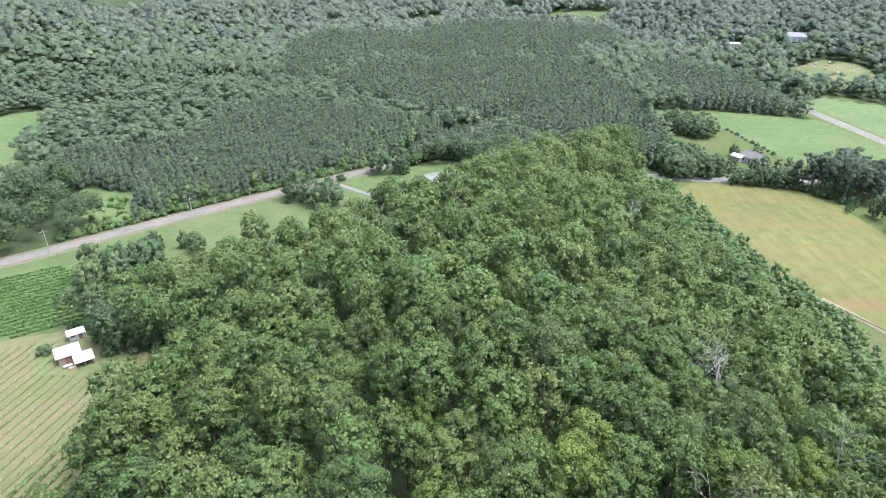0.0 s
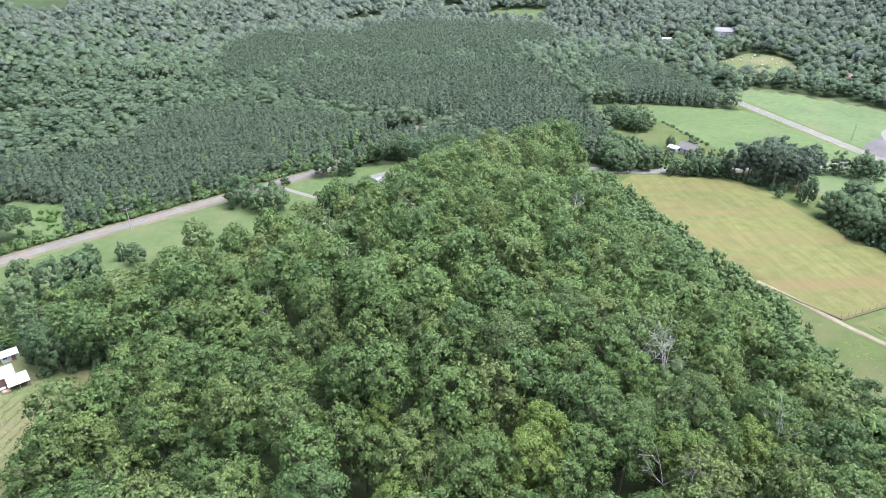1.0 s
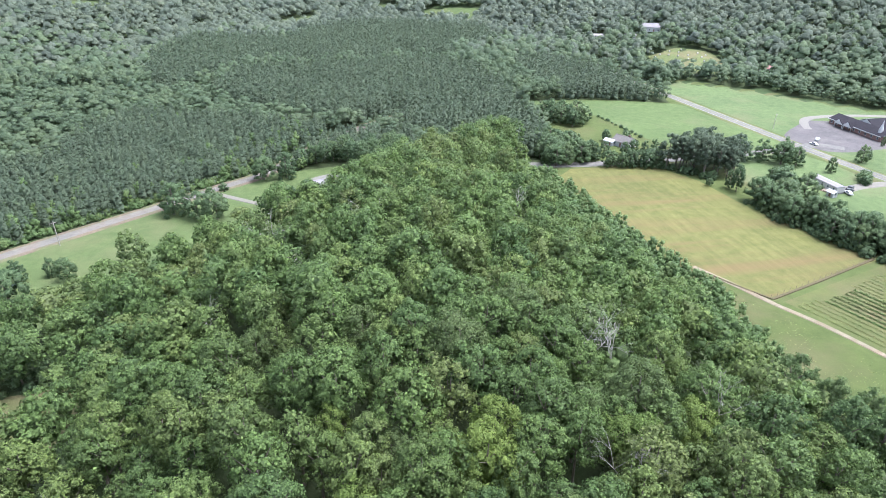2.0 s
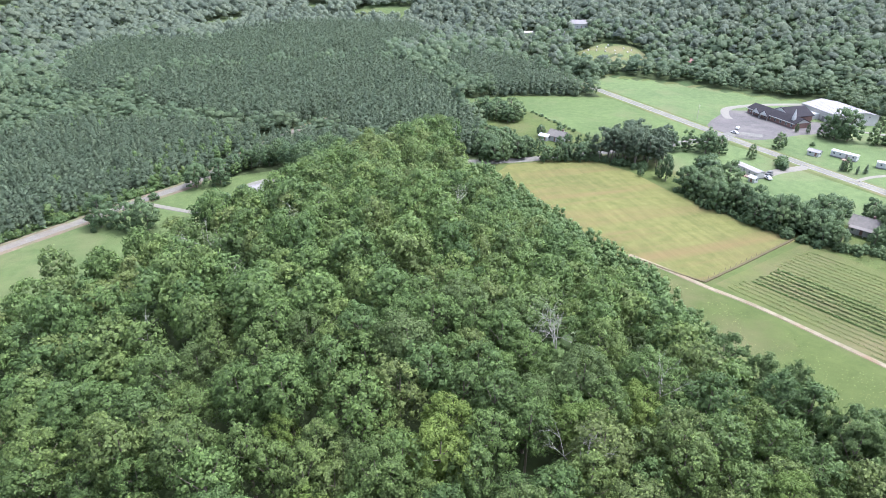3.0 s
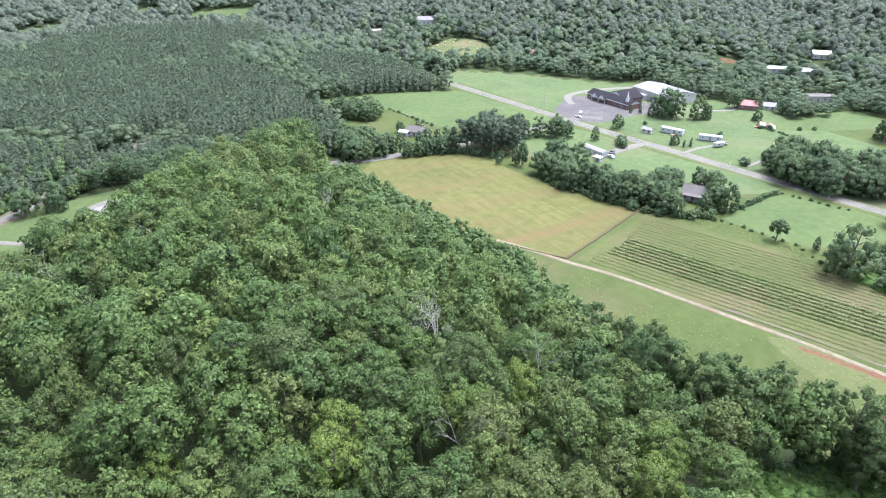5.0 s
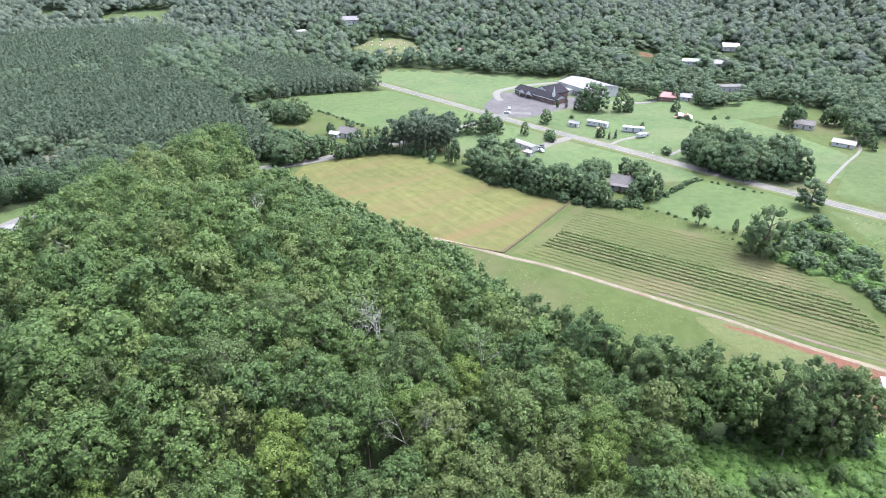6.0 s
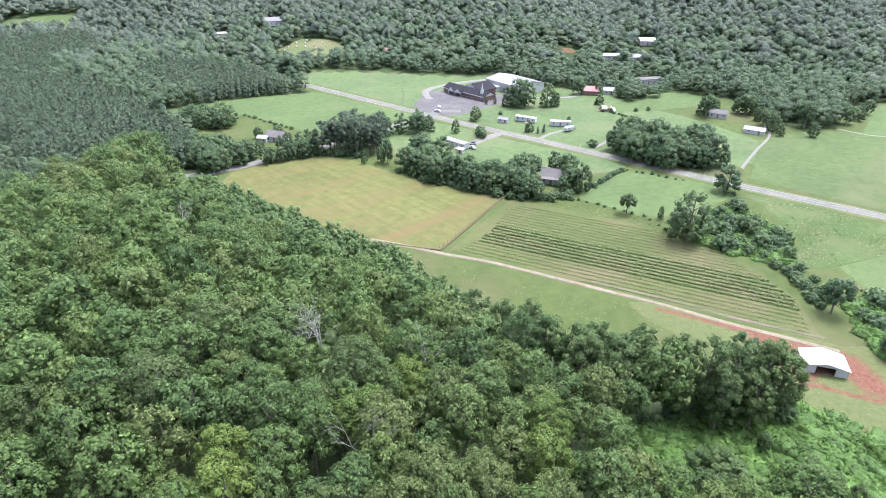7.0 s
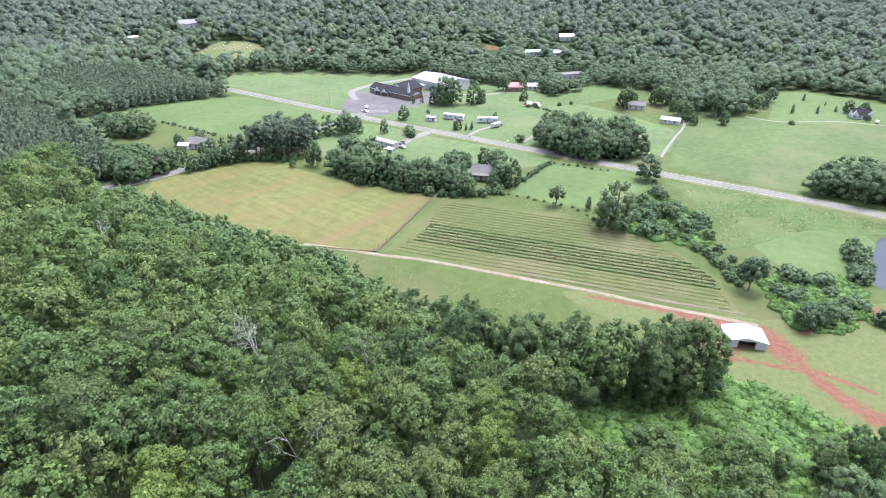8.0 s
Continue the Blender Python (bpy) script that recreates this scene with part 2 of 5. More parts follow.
FAR_AZ = [-180, -70, -40, -25, -15, -8, 5, 14, 20, 26, 32, 40, 46, 52, 57, 70, 85, 110, 180]
FAR_R0 = [420, 380, 430, 480, 600, 700, 740, 700, 640, 540, 492, 482, 476, 470, 470, 500, 520, 430, 420]
HILL_TOP = 18.0


def step01(a):
    a = np.clip(a, 0, 1)
    return a * a * (3 - 2 * a)


def heights(x, y):
    """Height of the ground over the plan, for arrays."""
    x, y = np.asarray(x, float), np.asarray(y, float)
    lo, hi = np.interp(y, HILL_Y, HILL_L), np.interp(y, HILL_Y, HILL_R)
    u = np.clip((x - (lo + hi) / 2) / np.maximum((hi - lo) / 2, 1), -1, 1)
    along = step01((300 - y) / 150) * step01((y + 150) / 110)
    h = HILL_TOP * (1 - u * u) ** 2 * along
    r, az = np.hypot(x, y), np.degrees(np.arctan2(x, y))
    d = r - np.interp(az, FAR_AZ, FAR_R0)
    d = np.clip(d, 0, None)
    roll = 1 + 0.25 * np.sin(az * 0.23 + r * 0.006) + 0.15 * np.sin(az * 0.61 + 1.7)
    return h + 0.19 * roll * (np.sqrt(d * d + 30 * 30) - 30) * np.exp(-d / 2500)


def height(x, y):
    return float(heights(np.array([x]), np.array([y]))[0])


def inside(poly, x, y):
    """Which points of the plan lie inside a polygon."""
    px, py = np.array(poly, float).T
    r = np.zeros(x.shape, bool)
    j = len(px) - 1
    for i in range(len(px)):
        c = (py[i] > y) != (py[j] > y)
        with np.errstate(divide="ignore", invalid="ignore"):
            r ^= c & (x < (px[j] - px[i]) * (y - py[i]) / (py[j] - py[i]) + px[i])
        j = i
    return r


def from_line(line, x, y):
    """Distance of points to a polyline."""
    d = np.full(x.shape, 1e9)
    for (ax, ay), (bx, by) in zip(line, line[1:]):
        vx, vy = bx - ax, by - ay
        s = np.clip(((x - ax) * vx + (y - ay) * vy) / (vx * vx + vy * vy), 0, 1)
        d = np.minimum(d, np.hypot(x - ax - s * vx, y - ay - s * vy))
    return d


def smooth_line(line, n=6):
    """A rounded line through the points of a plan."""
    p = [Vector((*a, 0)) for a in line]
    p = [2 * p[0] - p[1]] + p + [2 * p[-1] - p[-2]]
    out = []
    for a, b, c, d in zip(p, p[1:], p[2:], p[3:]):
        for k in range(n):
            t = k / n
            q = 0.5 * (2 * b + (c - a) * t + (2 * a - 5 * b + 4 * c - d) * t * t + (3 * b - a - 3 * c + d) * t ** 3)
            out.append((q.x, q.y))
    return out + [tuple(line[-1])]


def mesh_object(name, verts, faces, mat, smooth=False):
    me = bpy.data.meshes.new(name)
    me.from_pydata([tuple(v) for v in verts], [], [tuple(f) for f in faces])
    me.materials.append(mat)
    if smooth:
        me.polygons.foreach_set("use_smooth", [True] * len(me.polygons))
    me.update()
    return new(name, me)


def quads_object(name, verts, quads, mat, tint=None):
    """A mesh from arrays of points (with or without their normals) and four-cornered faces."""
    me = bpy.data.meshes.new(name)
    nv, nf = len(verts), len(quads)
    me.vertices.add(nv)
    me.vertices.foreach_set("co", np.ascontiguousarray(np.asarray(verts)[:, :3], dtype=np.float32).ravel())
    me.loops.add(nf * 4)
    me.loops.foreach_set("vertex_index", np.ascontiguousarray(quads, dtype=np.int32).ravel())
    me.polygons.add(nf)
    me.polygons.foreach_set("loop_start", np.arange(0, nf * 4, 4, dtype=np.int32))
    me.materials.append(mat)
    verts = np.asarray(verts)
    if verts.shape[1] == 6:
        me.attributes.new("custom_normal", "FLOAT_VECTOR", "POINT").data.foreach_set("vector", np.ascontiguousarray(verts[:, 3:], dtype=np.float32).ravel())
    if tint is not None:
        me.attributes.new("tint", "FLOAT", "POINT").data.foreach_set("value", np.ascontiguousarray(tint, dtype=np.float32))
    me.update(calc_edges=True)
    return new(name, me)


def sheet(name, poly, mat, lift, label="", category="", step=12.0, round_n=0, ragged=0.0):
    """A piece of ground cover with the outline of poly, lying on the terrain, its rim going down into the soil."""
    if round_n:
        poly = smooth_line(list(poly) + [poly[0]], round_n)[:-1]
    if ragged:
        poly = [(x + ragged * noise.noise((x * 0.35, y * 0.35, 1.0)), y + ragged * noise.noise((x * 0.35, y * 0.35, 7.0))) for x, y in poly]
    bm = bmesh.new()
    bm.faces.new([bm.verts.new((x, y, 0)) for x, y in poly])
    xs, ys = [p[0] for p in poly], [p[1] for p in poly]
    for lo, hi, ax in ((min(xs), max(xs), 0), (min(ys), max(ys), 1)):
        for k in np.arange(math.ceil(lo / step) * step, hi, step):
            co, no = [0, 0, 0], [0, 0, 0]
            co[ax], no[ax] = k, 1
            bmesh.ops.bisect_plane(bm, geom=bm.verts[:] + bm.edges[:] + bm.faces[:], plane_co=co, plane_no=no)
    bmesh.ops.triangulate(bm, faces=bm.faces[:])
    bmesh.ops.recalc_face_normals(bm, faces=bm.faces[:])
    for f in bm.faces:
        if f.normal.z < 0:
            f.normal_flip()
    rim = [e for e in bm.edges if e.is_boundary]
    out = {}
    for e in rim:
        a, b = e.verts
        side = (a.co + b.co) / 2 - e.link_faces[0].calc_center_median()
        n = Vector((b.co.y - a.co.y, a.co.x - b.co.x, 0)).normalized()
        n = n if n.dot(side) > 0 else -n
        for v in (a, b):
            key = (round(v.co.x, 4), round(v.co.y, 4))
            out[key] = out.get(key, Vector()) + n
    skirt = bmesh.ops.extrude_edge_only(bm, edges=rim)["geom"]
    low = {v for v in skirt if isinstance(v, bmesh.types.BMVert)}
    for v in bm.verts:
        if v in low:
            n = out[(round(v.co.x, 4), round(v.co.y, 4))].normalized() * 1.2
            v.co.x, v.co.y = v.co.x + n.x, v.co.y + n.y
        v.co.z = height(v.co.x, v.co.y) + (-0.03 if v in low else lift)
    me = bpy.data.meshes.new(name)
    bm.to_mesh(me)
    bm.free()
    me.materials.append(mat)
    return tagged(new(name, me), label, category, kind="structure")


def strip(name, line, width, mat, lift, label="", category="", side=0.0, kind="structure"):
    """A band of given width along a line of the plan, following the terrain."""
    pts = smooth_line(line)
    slope = 0.9 if width > 3 else 0.3 if width > 1 else 0.05
    verts, faces = [], []
    for i, (x, y) in enumerate(pts):
        a, b = pts[max(i - 1, 0)], pts[min(i + 1, len(pts) - 1)]
        t = Vector((b[0] - a[0], b[1] - a[1])).normalized()
        nx, ny = t.y, -t.x
        for s, dz in ((side - width / 2 - slope, -0.02), (side - width / 2, lift), (side, lift + 0.03), (side + width / 2, lift), (side + width / 2 + slope, -0.02)):
            px, py = x + nx * s, y + ny * s
            verts.append((px, py, height(px, py) + dz))
    for i in range(len(pts) - 1):
        for k in range(4):
            a = i * 5 + k
            faces.append((a, a + 5, a + 6, a + 1))
    ob = mesh_object(name, verts, faces, mat)
    return tagged(ob, label, category, kind=kind)


# ---- the plan: roads, fields, yards ----
ROAD = [(228, 520), (230, 420), (233, 380), (240, 315), (246, 258), (251, 222), (257, 184), (264, 137), (269, 105), (274, 75), (281, 38), (285, 4), (290, -60), (296, -140)]
SIDE_ROAD = [(86, 268), (104, 263), (125, 261), (160, 261), (200, 262), (228, 265), (245, 262)]
LEFT_ROAD = [(-240, 110), (-190, 145), (-145, 177), (-113, 204), (-81, 230), (-46, 258), (-31, 270), (-16, 290), (8, 325), (50, 365)]
TRACK = [(118, 160), (124, 148), (130, 134), (138, 118), (150, 84), (156, 67), (161, 49), (165.5, 36), (168.5, 27), (170, 22)]

HAY_FIELD = [(131, 138), (183, 153), (177, 171), (168, 200), (164, 232), (156, 248), (146, 255), (130, 256), (112, 256), (96, 240), (96, 200), (100, 160), (108, 146), (119, 156)]
VINEYARD = [(134, 135), (172, 27), (190, 40), (199, 56), (204, 80), (200, 105), (190, 135), (184, 150)]
VALLEY = [(98, 256), (104, 272), (114, 298), (122, 328), (120, 384), (173, 380), (224, 364), (232, 400), (268, 428), (310, 382), (342, 335), (362, 322), (362, 262), (374, 232), (366, 205), (420, 195), (424, 160), (405, 140), (386, 130), (386, 106), (396, 95), (421, 96), (462, 104), (496, 91), (505, 72), (500, 53), (507, 31), (492, 20), (470, -40), (420, -90), (300, -110), (200, -90), (110, -70), (98, -30), (100, 10), (104, 36), (126, 34), (116, 46), (110, 58), (104, 68), (98, 90), (92, 120), (92, 180), (90, 230)]
LAWN_L = [(-190, 142), (-148, 172), (-128, 187), (-113, 201), (-81, 227), (-46, 255), (-24, 272), (6, 277), (16, 264), (14, 240), (10, 216), (0, 199), (-16, 193), (-34, 187), (-50, 187), (-60, 179), (-68, 171), (-78, 163), (-88, 156), (-96, 152), (-106, 160), (-122, 174), (-144, 165), (-186, 136)]
VINES_L = [(-150, 120), (-96, 145), (-104, 165), (-124, 176), (-144, 168), (-180, 140)]
VINEYARD_L = [(-64, 131), (-60, 120), (-66, 100), (-70, 80), (-66, 60), (-120, 50), (-160, 90), (-150, 118), (-118, 134), (-100, 140), (-90, 128)]
MEADOW_FAR_L = [(-300, 330), (-255, 352), (-236, 366), (-208, 392), (-200, 380), (-222, 345), (-208, 306), (-200, 280), (-184, 258), (-178, 240), (-200, 222), (-300, 230)]
CLEAR_L = [(-152, 242), (-128, 238), (-113, 212), (-122, 207), (-140, 216)]
CLEAR_FAR = [(276, 494), (304, 500), (326, 484), (320, 448), (306, 432), (282, 440), (262, 462)]
CLEAR_TOP = [(128, 782), (159, 774), (200, 768), (190, 736), (156, 734), (128, 750)]
GLADE = [(64, 535), (80, 533), (85, 563), (68, 562)]
MEADOW_TOP = [(-50, 712), (-37, 766), (2, 785), (-2, 747), (-28, 705)]
YARD_TOP = [(72, 842), (107, 818), (98, 788), (76, 796)]
MEADOW_TOP_L = [(-258, 690), (-212, 738), (-190, 735), (-212, 705), (-247, 672)]
OPEN = [HAY_FIELD, VALLEY, LAWN_L, VINES_L, VINEYARD_L, MEADOW_FAR_L, CLEAR_L, CLEAR_FAR, CLEAR_TOP, GLADE, MEADOW_TOP, YARD_TOP, MEADOW_TOP_L]

# ---- ground ----
def build_ground():
    xs = np.concatenate([[-4500, -3000, -2000, -1400], np.arange(-1000, 1001, 12.5), [1400, 2000, 3000, 4500]])
    ys = np.concatenate([[-4500, -3000, -2000, -1200, -700, -400], np.arange(-200, 1201, 12.5), [1600, 2200, 3200, 4500]])
    gx, gy = np.meshgrid(xs, ys)
    v = np.stack([gx.ravel(), gy.ravel(), heights(gx, gy).ravel()], 1)
    nx = len(xs)
    i, j = np.meshgrid(np.arange(nx - 1), np.arange(len(ys) - 1))
    a = (j * nx + i).ravel()
    q = np.stack([a, a + 1, a + 1 + nx, a + nx], 1)
    ob = quads_object("ground", v, q, FOREST_FLOOR)
    ob.data.polygons.foreach_set("use_smooth", [True] * len(ob.data.polygons))
    tagged(ob, "dark forest floor of leaf litter and low undergrowth", "ground", kind="structure")


build_ground()
sheet("pasture", VALLEY, PASTURE, 0.026, "mown green valley pasture with yellowed patches", "pasture")
CHURCH_LAWN = [(240, 380), (252, 262), (264, 170), (276, 108), (345, 112), (364, 205), (372, 232), (360, 262), (360, 320), (340, 333), (308, 380), (268, 424), (238, 402)]
ROADSIDE_LAWN = [(196, 257), (236, 260), (243, 215), (250, 180), (256, 140), (224, 150), (204, 168), (194, 205), (184, 230)]
sheet("church_lawn", CHURCH_LAWN, MOWN_HAZED, 0.030, "light green mown lawn round the church and trailers", "lawn", round_n=2, ragged=1)
sheet("roadside_lawn", ROADSIDE_LAWN, MOWN_HAZED, 0.030, "light green mown lawn beside the road", "lawn", round_n=2, ragged=1)
sheet("hay_field", HAY_FIELD, HAY, 0.032, "tan freshly mown hay field with brown streaks", "field")
sheet("vineyard_ground", VINEYARD, VINE_GROUND, 0.038, "thin grass between the vineyard rows", "field")
sheet("lawn", LAWN_L, LAWN, 0.044, "bright green mown lawn beside the country road", "lawn")
sheet("crop_ground", VINES_L, ROUGH_GRASS, 0.050, "grassy soil under lush green crop rows", "field")
sheet("orchard_ground", VINEYARD_L, WORN, 0.056, "worn grass under young trellised vine rows", "field")
sheet("meadow", MEADOW_FAR_L, LUSH, 0.062, "pale green meadow between woods", "meadow")
sheet("clearing", CLEAR_L, LUSH, 0.068, "overgrown green clearing by the road", "clearing")
sheet("clearing_far", CLEAR_FAR, THIN_GRASS, 0.074, "pale mown clearing among far trees", "clearing")
sheet("glade", GLADE, LUSH, 0.080, "small pale green glade between pines", "clearing")
sheet("clearing_hilltop", CLEAR_TOP, LAWN, 0.086, "bright grass clearing in far woods", "clearing")
for nm, pl in (("meadow_hilltop", MEADOW_TOP), ("yard_hilltop", YARD_TOP), ("meadow_ridge", MEADOW_TOP_L)):
    sheet(nm, pl, LAWN, 0.09, "pale grass opening in far woods", "clearing")
GREEN_FIELD = [(122, 382), (173, 377), (224, 361), (230, 335), (238, 282), (234, 269), (200, 269), (172, 292), (164, 338), (148, 350), (124, 356)]
BIG_FIELD = [(284, 92), (289, 36), (294, 6), (300, -60), (415, -60), (432, 18), (398, 88), (353, 112), (330, 107)]
SMALL_FIELD = [(206, 131), (220, 136), (250, 137), (262, 100), (254, 90), (214, 100)]
MEADOW_R = [(222, 37), (250, 26), (258, 8), (240, 3), (214, 8), (207, 18)]
HOUSE_FIELD = [(424, 82), (477, 92), (500, 74), (489, 29), (440, 23), (405, 73)]
VILLAGE_FIELD = [(338, 198), (350, 208), (381, 212), (416, 208), (412, 170), (367, 180)]
sheet("green_field", GREEN_FIELD, LUSH, 0.092, "smooth lush green field beyond the side road", "field", round_n=3, ragged=1)
sheet("big_field", BIG_FIELD, LAWN, 0.098, "wide mown green field beside the road", "field", round_n=3, ragged=1)
sheet("small_field", SMALL_FIELD, LUSH, 0.104, "small fenced lush green field", "field", round_n=3, ragged=1)
sheet("pond_meadow", MEADOW_R, LUSH, 0.110, "bright green meadow by the pond", "meadow", round_n=3, ragged=1.5)
sheet("house_field", HOUSE_FIELD, LUSH, 0.116, "green sloping field round a white house", "field", round_n=3, ragged=1)
sheet("village_field", VILLAGE_FIELD, LUSH, 0.122, "green paddock at the village edge", "field", round_n=3, ragged=1)
YARD = [(176, 18), (190, 6), (206, -3), (214, -20), (200, -44), (165, -60), (140, -50), (139, 6), (140, 24), (146, 44), (146, 62), (150, 74), (160, 50), (168, 32)]
# bare lines: half width in metres at either end, then the way
BARE = [(5.5, 4.0, [(162, 39), (157, 32), (153, 26)]), (3.0, 5.0, [(164, 30), (167, 20), (161, 12)]), (1.6, 3.2, [(162, 13), (154, 3), (150, -4), (147, -12)]), (3.2, 2.2, [(147, -12), (145, -22), (138, -34)]),
        (0.9, 1.2, [(150, 22), (154, 12), (158, 4), (158, -8)]), (1.0, 1.8, [(174, 12), (186, 3), (203, -4)]), (0.8, 0.8, [(147, -4), (152, -16), (160, -30)]), (0.8, 2.0, [(153, 66), (159, 50), (164, 38)])]


def shed_yard():
    ob = sheet("shed_yard", YARD, YARD_SOIL, 0.128, "thin yellowed grass and bare red clay round the metal shed", "yard", step=1.7, round_n=3, ragged=2)
    me = ob.data
    co = np.empty(len(me.vertices) * 3)
    me.vertices.foreach_get("co", co)
    x, y = co[0::3], co[1::3]
    bare = np.zeros(len(x))
    for r0, r1, ln in BARE:
        n = len(ln) - 1
        for k in range(n):
            r = r0 + (r1 - r0) * (k + 0.5) / n
            bare = np.maximum(bare, np.clip(1.25 - from_line(ln[k:k + 2], x, y) / (1.45 * r), 0, 1))
    me.attributes.new("bare", "FLOAT", "POINT").data.foreach_set("value", bare.astype(np.float32))


shed_yard()
PARKING = [(284, 312), (251, 288), (250, 272), (254, 260), (268, 257), (289, 259), (309, 257), (320, 267), (318, 276), (300, 284), (300, 306)]
sheet("parking_lot", PARKING, LOT, 0.152, "purple-grey worn asphalt parking lot", "parking lot", round_n=3)
VERGE = [(210, 50), (232, 52), (252, 70), (264, 84), (272, 40), (276, 0), (258, 10), (250, 26), (222, 38)]
sheet("rough_meadow", VERGE, ROUGH_GRASS, 0.158, "rough weedy green meadow below the road", "meadow", round_n=3, ragged=2)
for nm, ln, w in (("road_shoulder", ROAD, 9.0), ("left_road_shoulder", LEFT_ROAD, 7.6)):
    strip(nm, ln, w, THIN_GRASS if nm == "road_shoulder" else SHOULDER, 0.17, "worn gravel and clay road shoulder", "road shoulder")
strip("road", ROAD, 6.2, ASPHALT, 0.21, "two-lane worn grey asphalt country road", "road")
strip("side_road", SIDE_ROAD, 5.0, ASPHALT, 0.22, "narrow asphalt side road", "road")
strip("left_road", LEFT_ROAD, 4.4, LEFT_ASPHALT, 0.21, "grey asphalt road with red clay shoulders", "road")
strip("dirt_track", TRACK, 1.6, DIRT, 0.18, "pale dirt farm track along the vineyard", "track")
for k, off in enumerate((-2.75, 2.75)):
    strip("edge_line", ROAD, 0.18, PAINT, 0.25, "thin pale painted road edge line", "road marking", side=off)
strip("centre_line", ROAD, 0.25, YELLOW_PAINT, 0.255, "faded yellow road centre line", "road marking")
DRIVES = [
    ("gravel_drive", [(221, 211), (232, 214), (249, 215)], 4.0, CONCRETE, "pale gravel drive to the mobile home"),
    ("gravel_drive", [(257, 194), (268, 196), (284, 195)], 2.0, CONCRETE, "pale gravel drive to a white trailer"),
    ("gravel_drive", [(268, 166), (278, 167), (289, 169)], 1.8, CONCRETE, "pale gravel field drive"),
    ("concrete_drive", [(-47, 252), (-38, 245), (-26, 236)], 2.4, CONCRETE, "pale concrete drive across the lawn"),
    ("school_loop", [(345, 312), (325, 317), (305, 319), (287, 316), (276, 304), (272, 296)], 4.0, CONCRETE, "pale concrete loop drive behind the brick building"),
    ("gravel_drive", [(294, 101), (308, 104), (330, 108), (358, 113), (380, 124)], 1.1, CONCRETE, "pale gravel lane to a farm shed"),
    ("gravel_drive", [(402, 92), (404, 72), (425, 50), (436, 24), (440, -20)], 1.2, CONCRETE, "pale gravel lane past the white house"),
    ("lot_entry", [(247, 268), (256, 270), (266, 262)], 6.0, ASPHALT, "asphalt entry to the parking lot"),
    ("house_drive", [(-8, 258), (-4, 262), (4, 266)], 5.0, ASPHALT, "grey asphalt house drive"),
    ("gym_walk", [(322, 262), (334, 246), (350, 238), (362, 240)], 3.0, CONCRETE, "pale gravel drive behind the trees"),
]
for nm, ln, w, mt, lb in DRIVES:
    strip(nm, ln, w, mt, 0.19 + 0.004 * len(lb) / 10, lb, "drive")
strip("ditch_weeds", [(131, 137), (150, 143), (168, 149), (183, 154)], 0.9, BROWN_WEED, 0.3, "brown weedy fence ditch between hay and vines", "ditch")
strip("ditch_weeds", [(120, 155), (125, 146), (131, 137)], 0.7, BROWN_WEED, 0.3, "brown weedy ditch along the dirt track", "ditch")
strip("clay_verge", [(150, 88), (158, 66), (163, 49), (168, 36), (172, 26)], 1.3, SHOULDER, 0.16, "bare clay verge between track and vines", "verge", side=-2.0)
pond = sheet("pond", [(237, 3), (262, 2), (270, -12), (240, -14), (219, -6), (221, 0)], WATER, 0.16, "still grey-blue farm pond", "pond", round_n=4)


# ---- trees ----


def ball(n=2):
    """Points and quads of a rounded block."""
    bm = bmesh.new()
    bmesh.ops.create_cube(bm, size=2)
    if n > 1:
        bmesh.ops.subdivide_edges(bm, edges=bm.edges[:], cuts=n - 1, use_grid_fill=True)
    v = np.array([q.co.normalized() for q in bm.verts])
    f = np.array([[q.index for q in p.verts] for p in bm.faces])
    bm.free()
    return v, f


def dome():
    """The upper part of a rounded block."""
    v, f = BALL2
    f = f[v[f].mean(1)[:, 2] > -0.1]
    used_v = np.unique(f)
    return v[used_v] * np.array([1, 1, 1.1]) - np.array([0, 0, 0.15]), np.searchsorted(used_v, f)


BALL2, BALL1 = ball(2), ball(1)
DOME = dome()


def unit(n):
    return n / (np.linalg.norm(n, axis=1)[:, None] + 1e-9)


def sprays(rng, pts, nrm, size, flat=0.5, slim=1.0, soft=None, rag=0.24):
    """One bent four-cornered leaf spray at each point, turned roughly outward; soft: the rounded clump that it belongs to."""
    k = len(pts)
    n = unit(nrm + rng.normal(0, flat, (k, 3)))
    a = unit(np.cross(n, rng.normal(0, 1, (k, 3))))
    b = np.cross(n, a)
    s = (size * rng.uniform(0.6, 1.4, k))[:, None]
    w = rng.uniform(0.45, 0.8, k)[:, None] * slim
    dip = rng.uniform(0.1, 0.35, k)[:, None] * s
    p0 = pts - a * s * 0.5 - n * dip * 0.6
    p1 = pts + b * s * 0.5 * w + a * s * rng.uniform(-0.2, 0.2, (k, 1))
    p2 = pts + a * s * 0.5 - n * dip
    p3 = pts - b * s * 0.5 * w + a * s * rng.uniform(-0.2, 0.2, (k, 1))
    v = np.stack([p3, p2, p1, p0], 1).reshape(-1, 3)
    if soft is not None:
        v = np.concatenate([v, np.repeat(unit(soft + rng.normal(0, rag, (k, 3))), 4, 0)], 1)
    return v, np.arange(4 * k).reshape(-1, 4)


def merge(parts):
    vs, fs, o = [], [], 0
    for v, f in parts:
        vs.append(v)
        fs.append(f + o)
        o += len(v)
    return np.concatenate(vs), np.concatenate(fs)


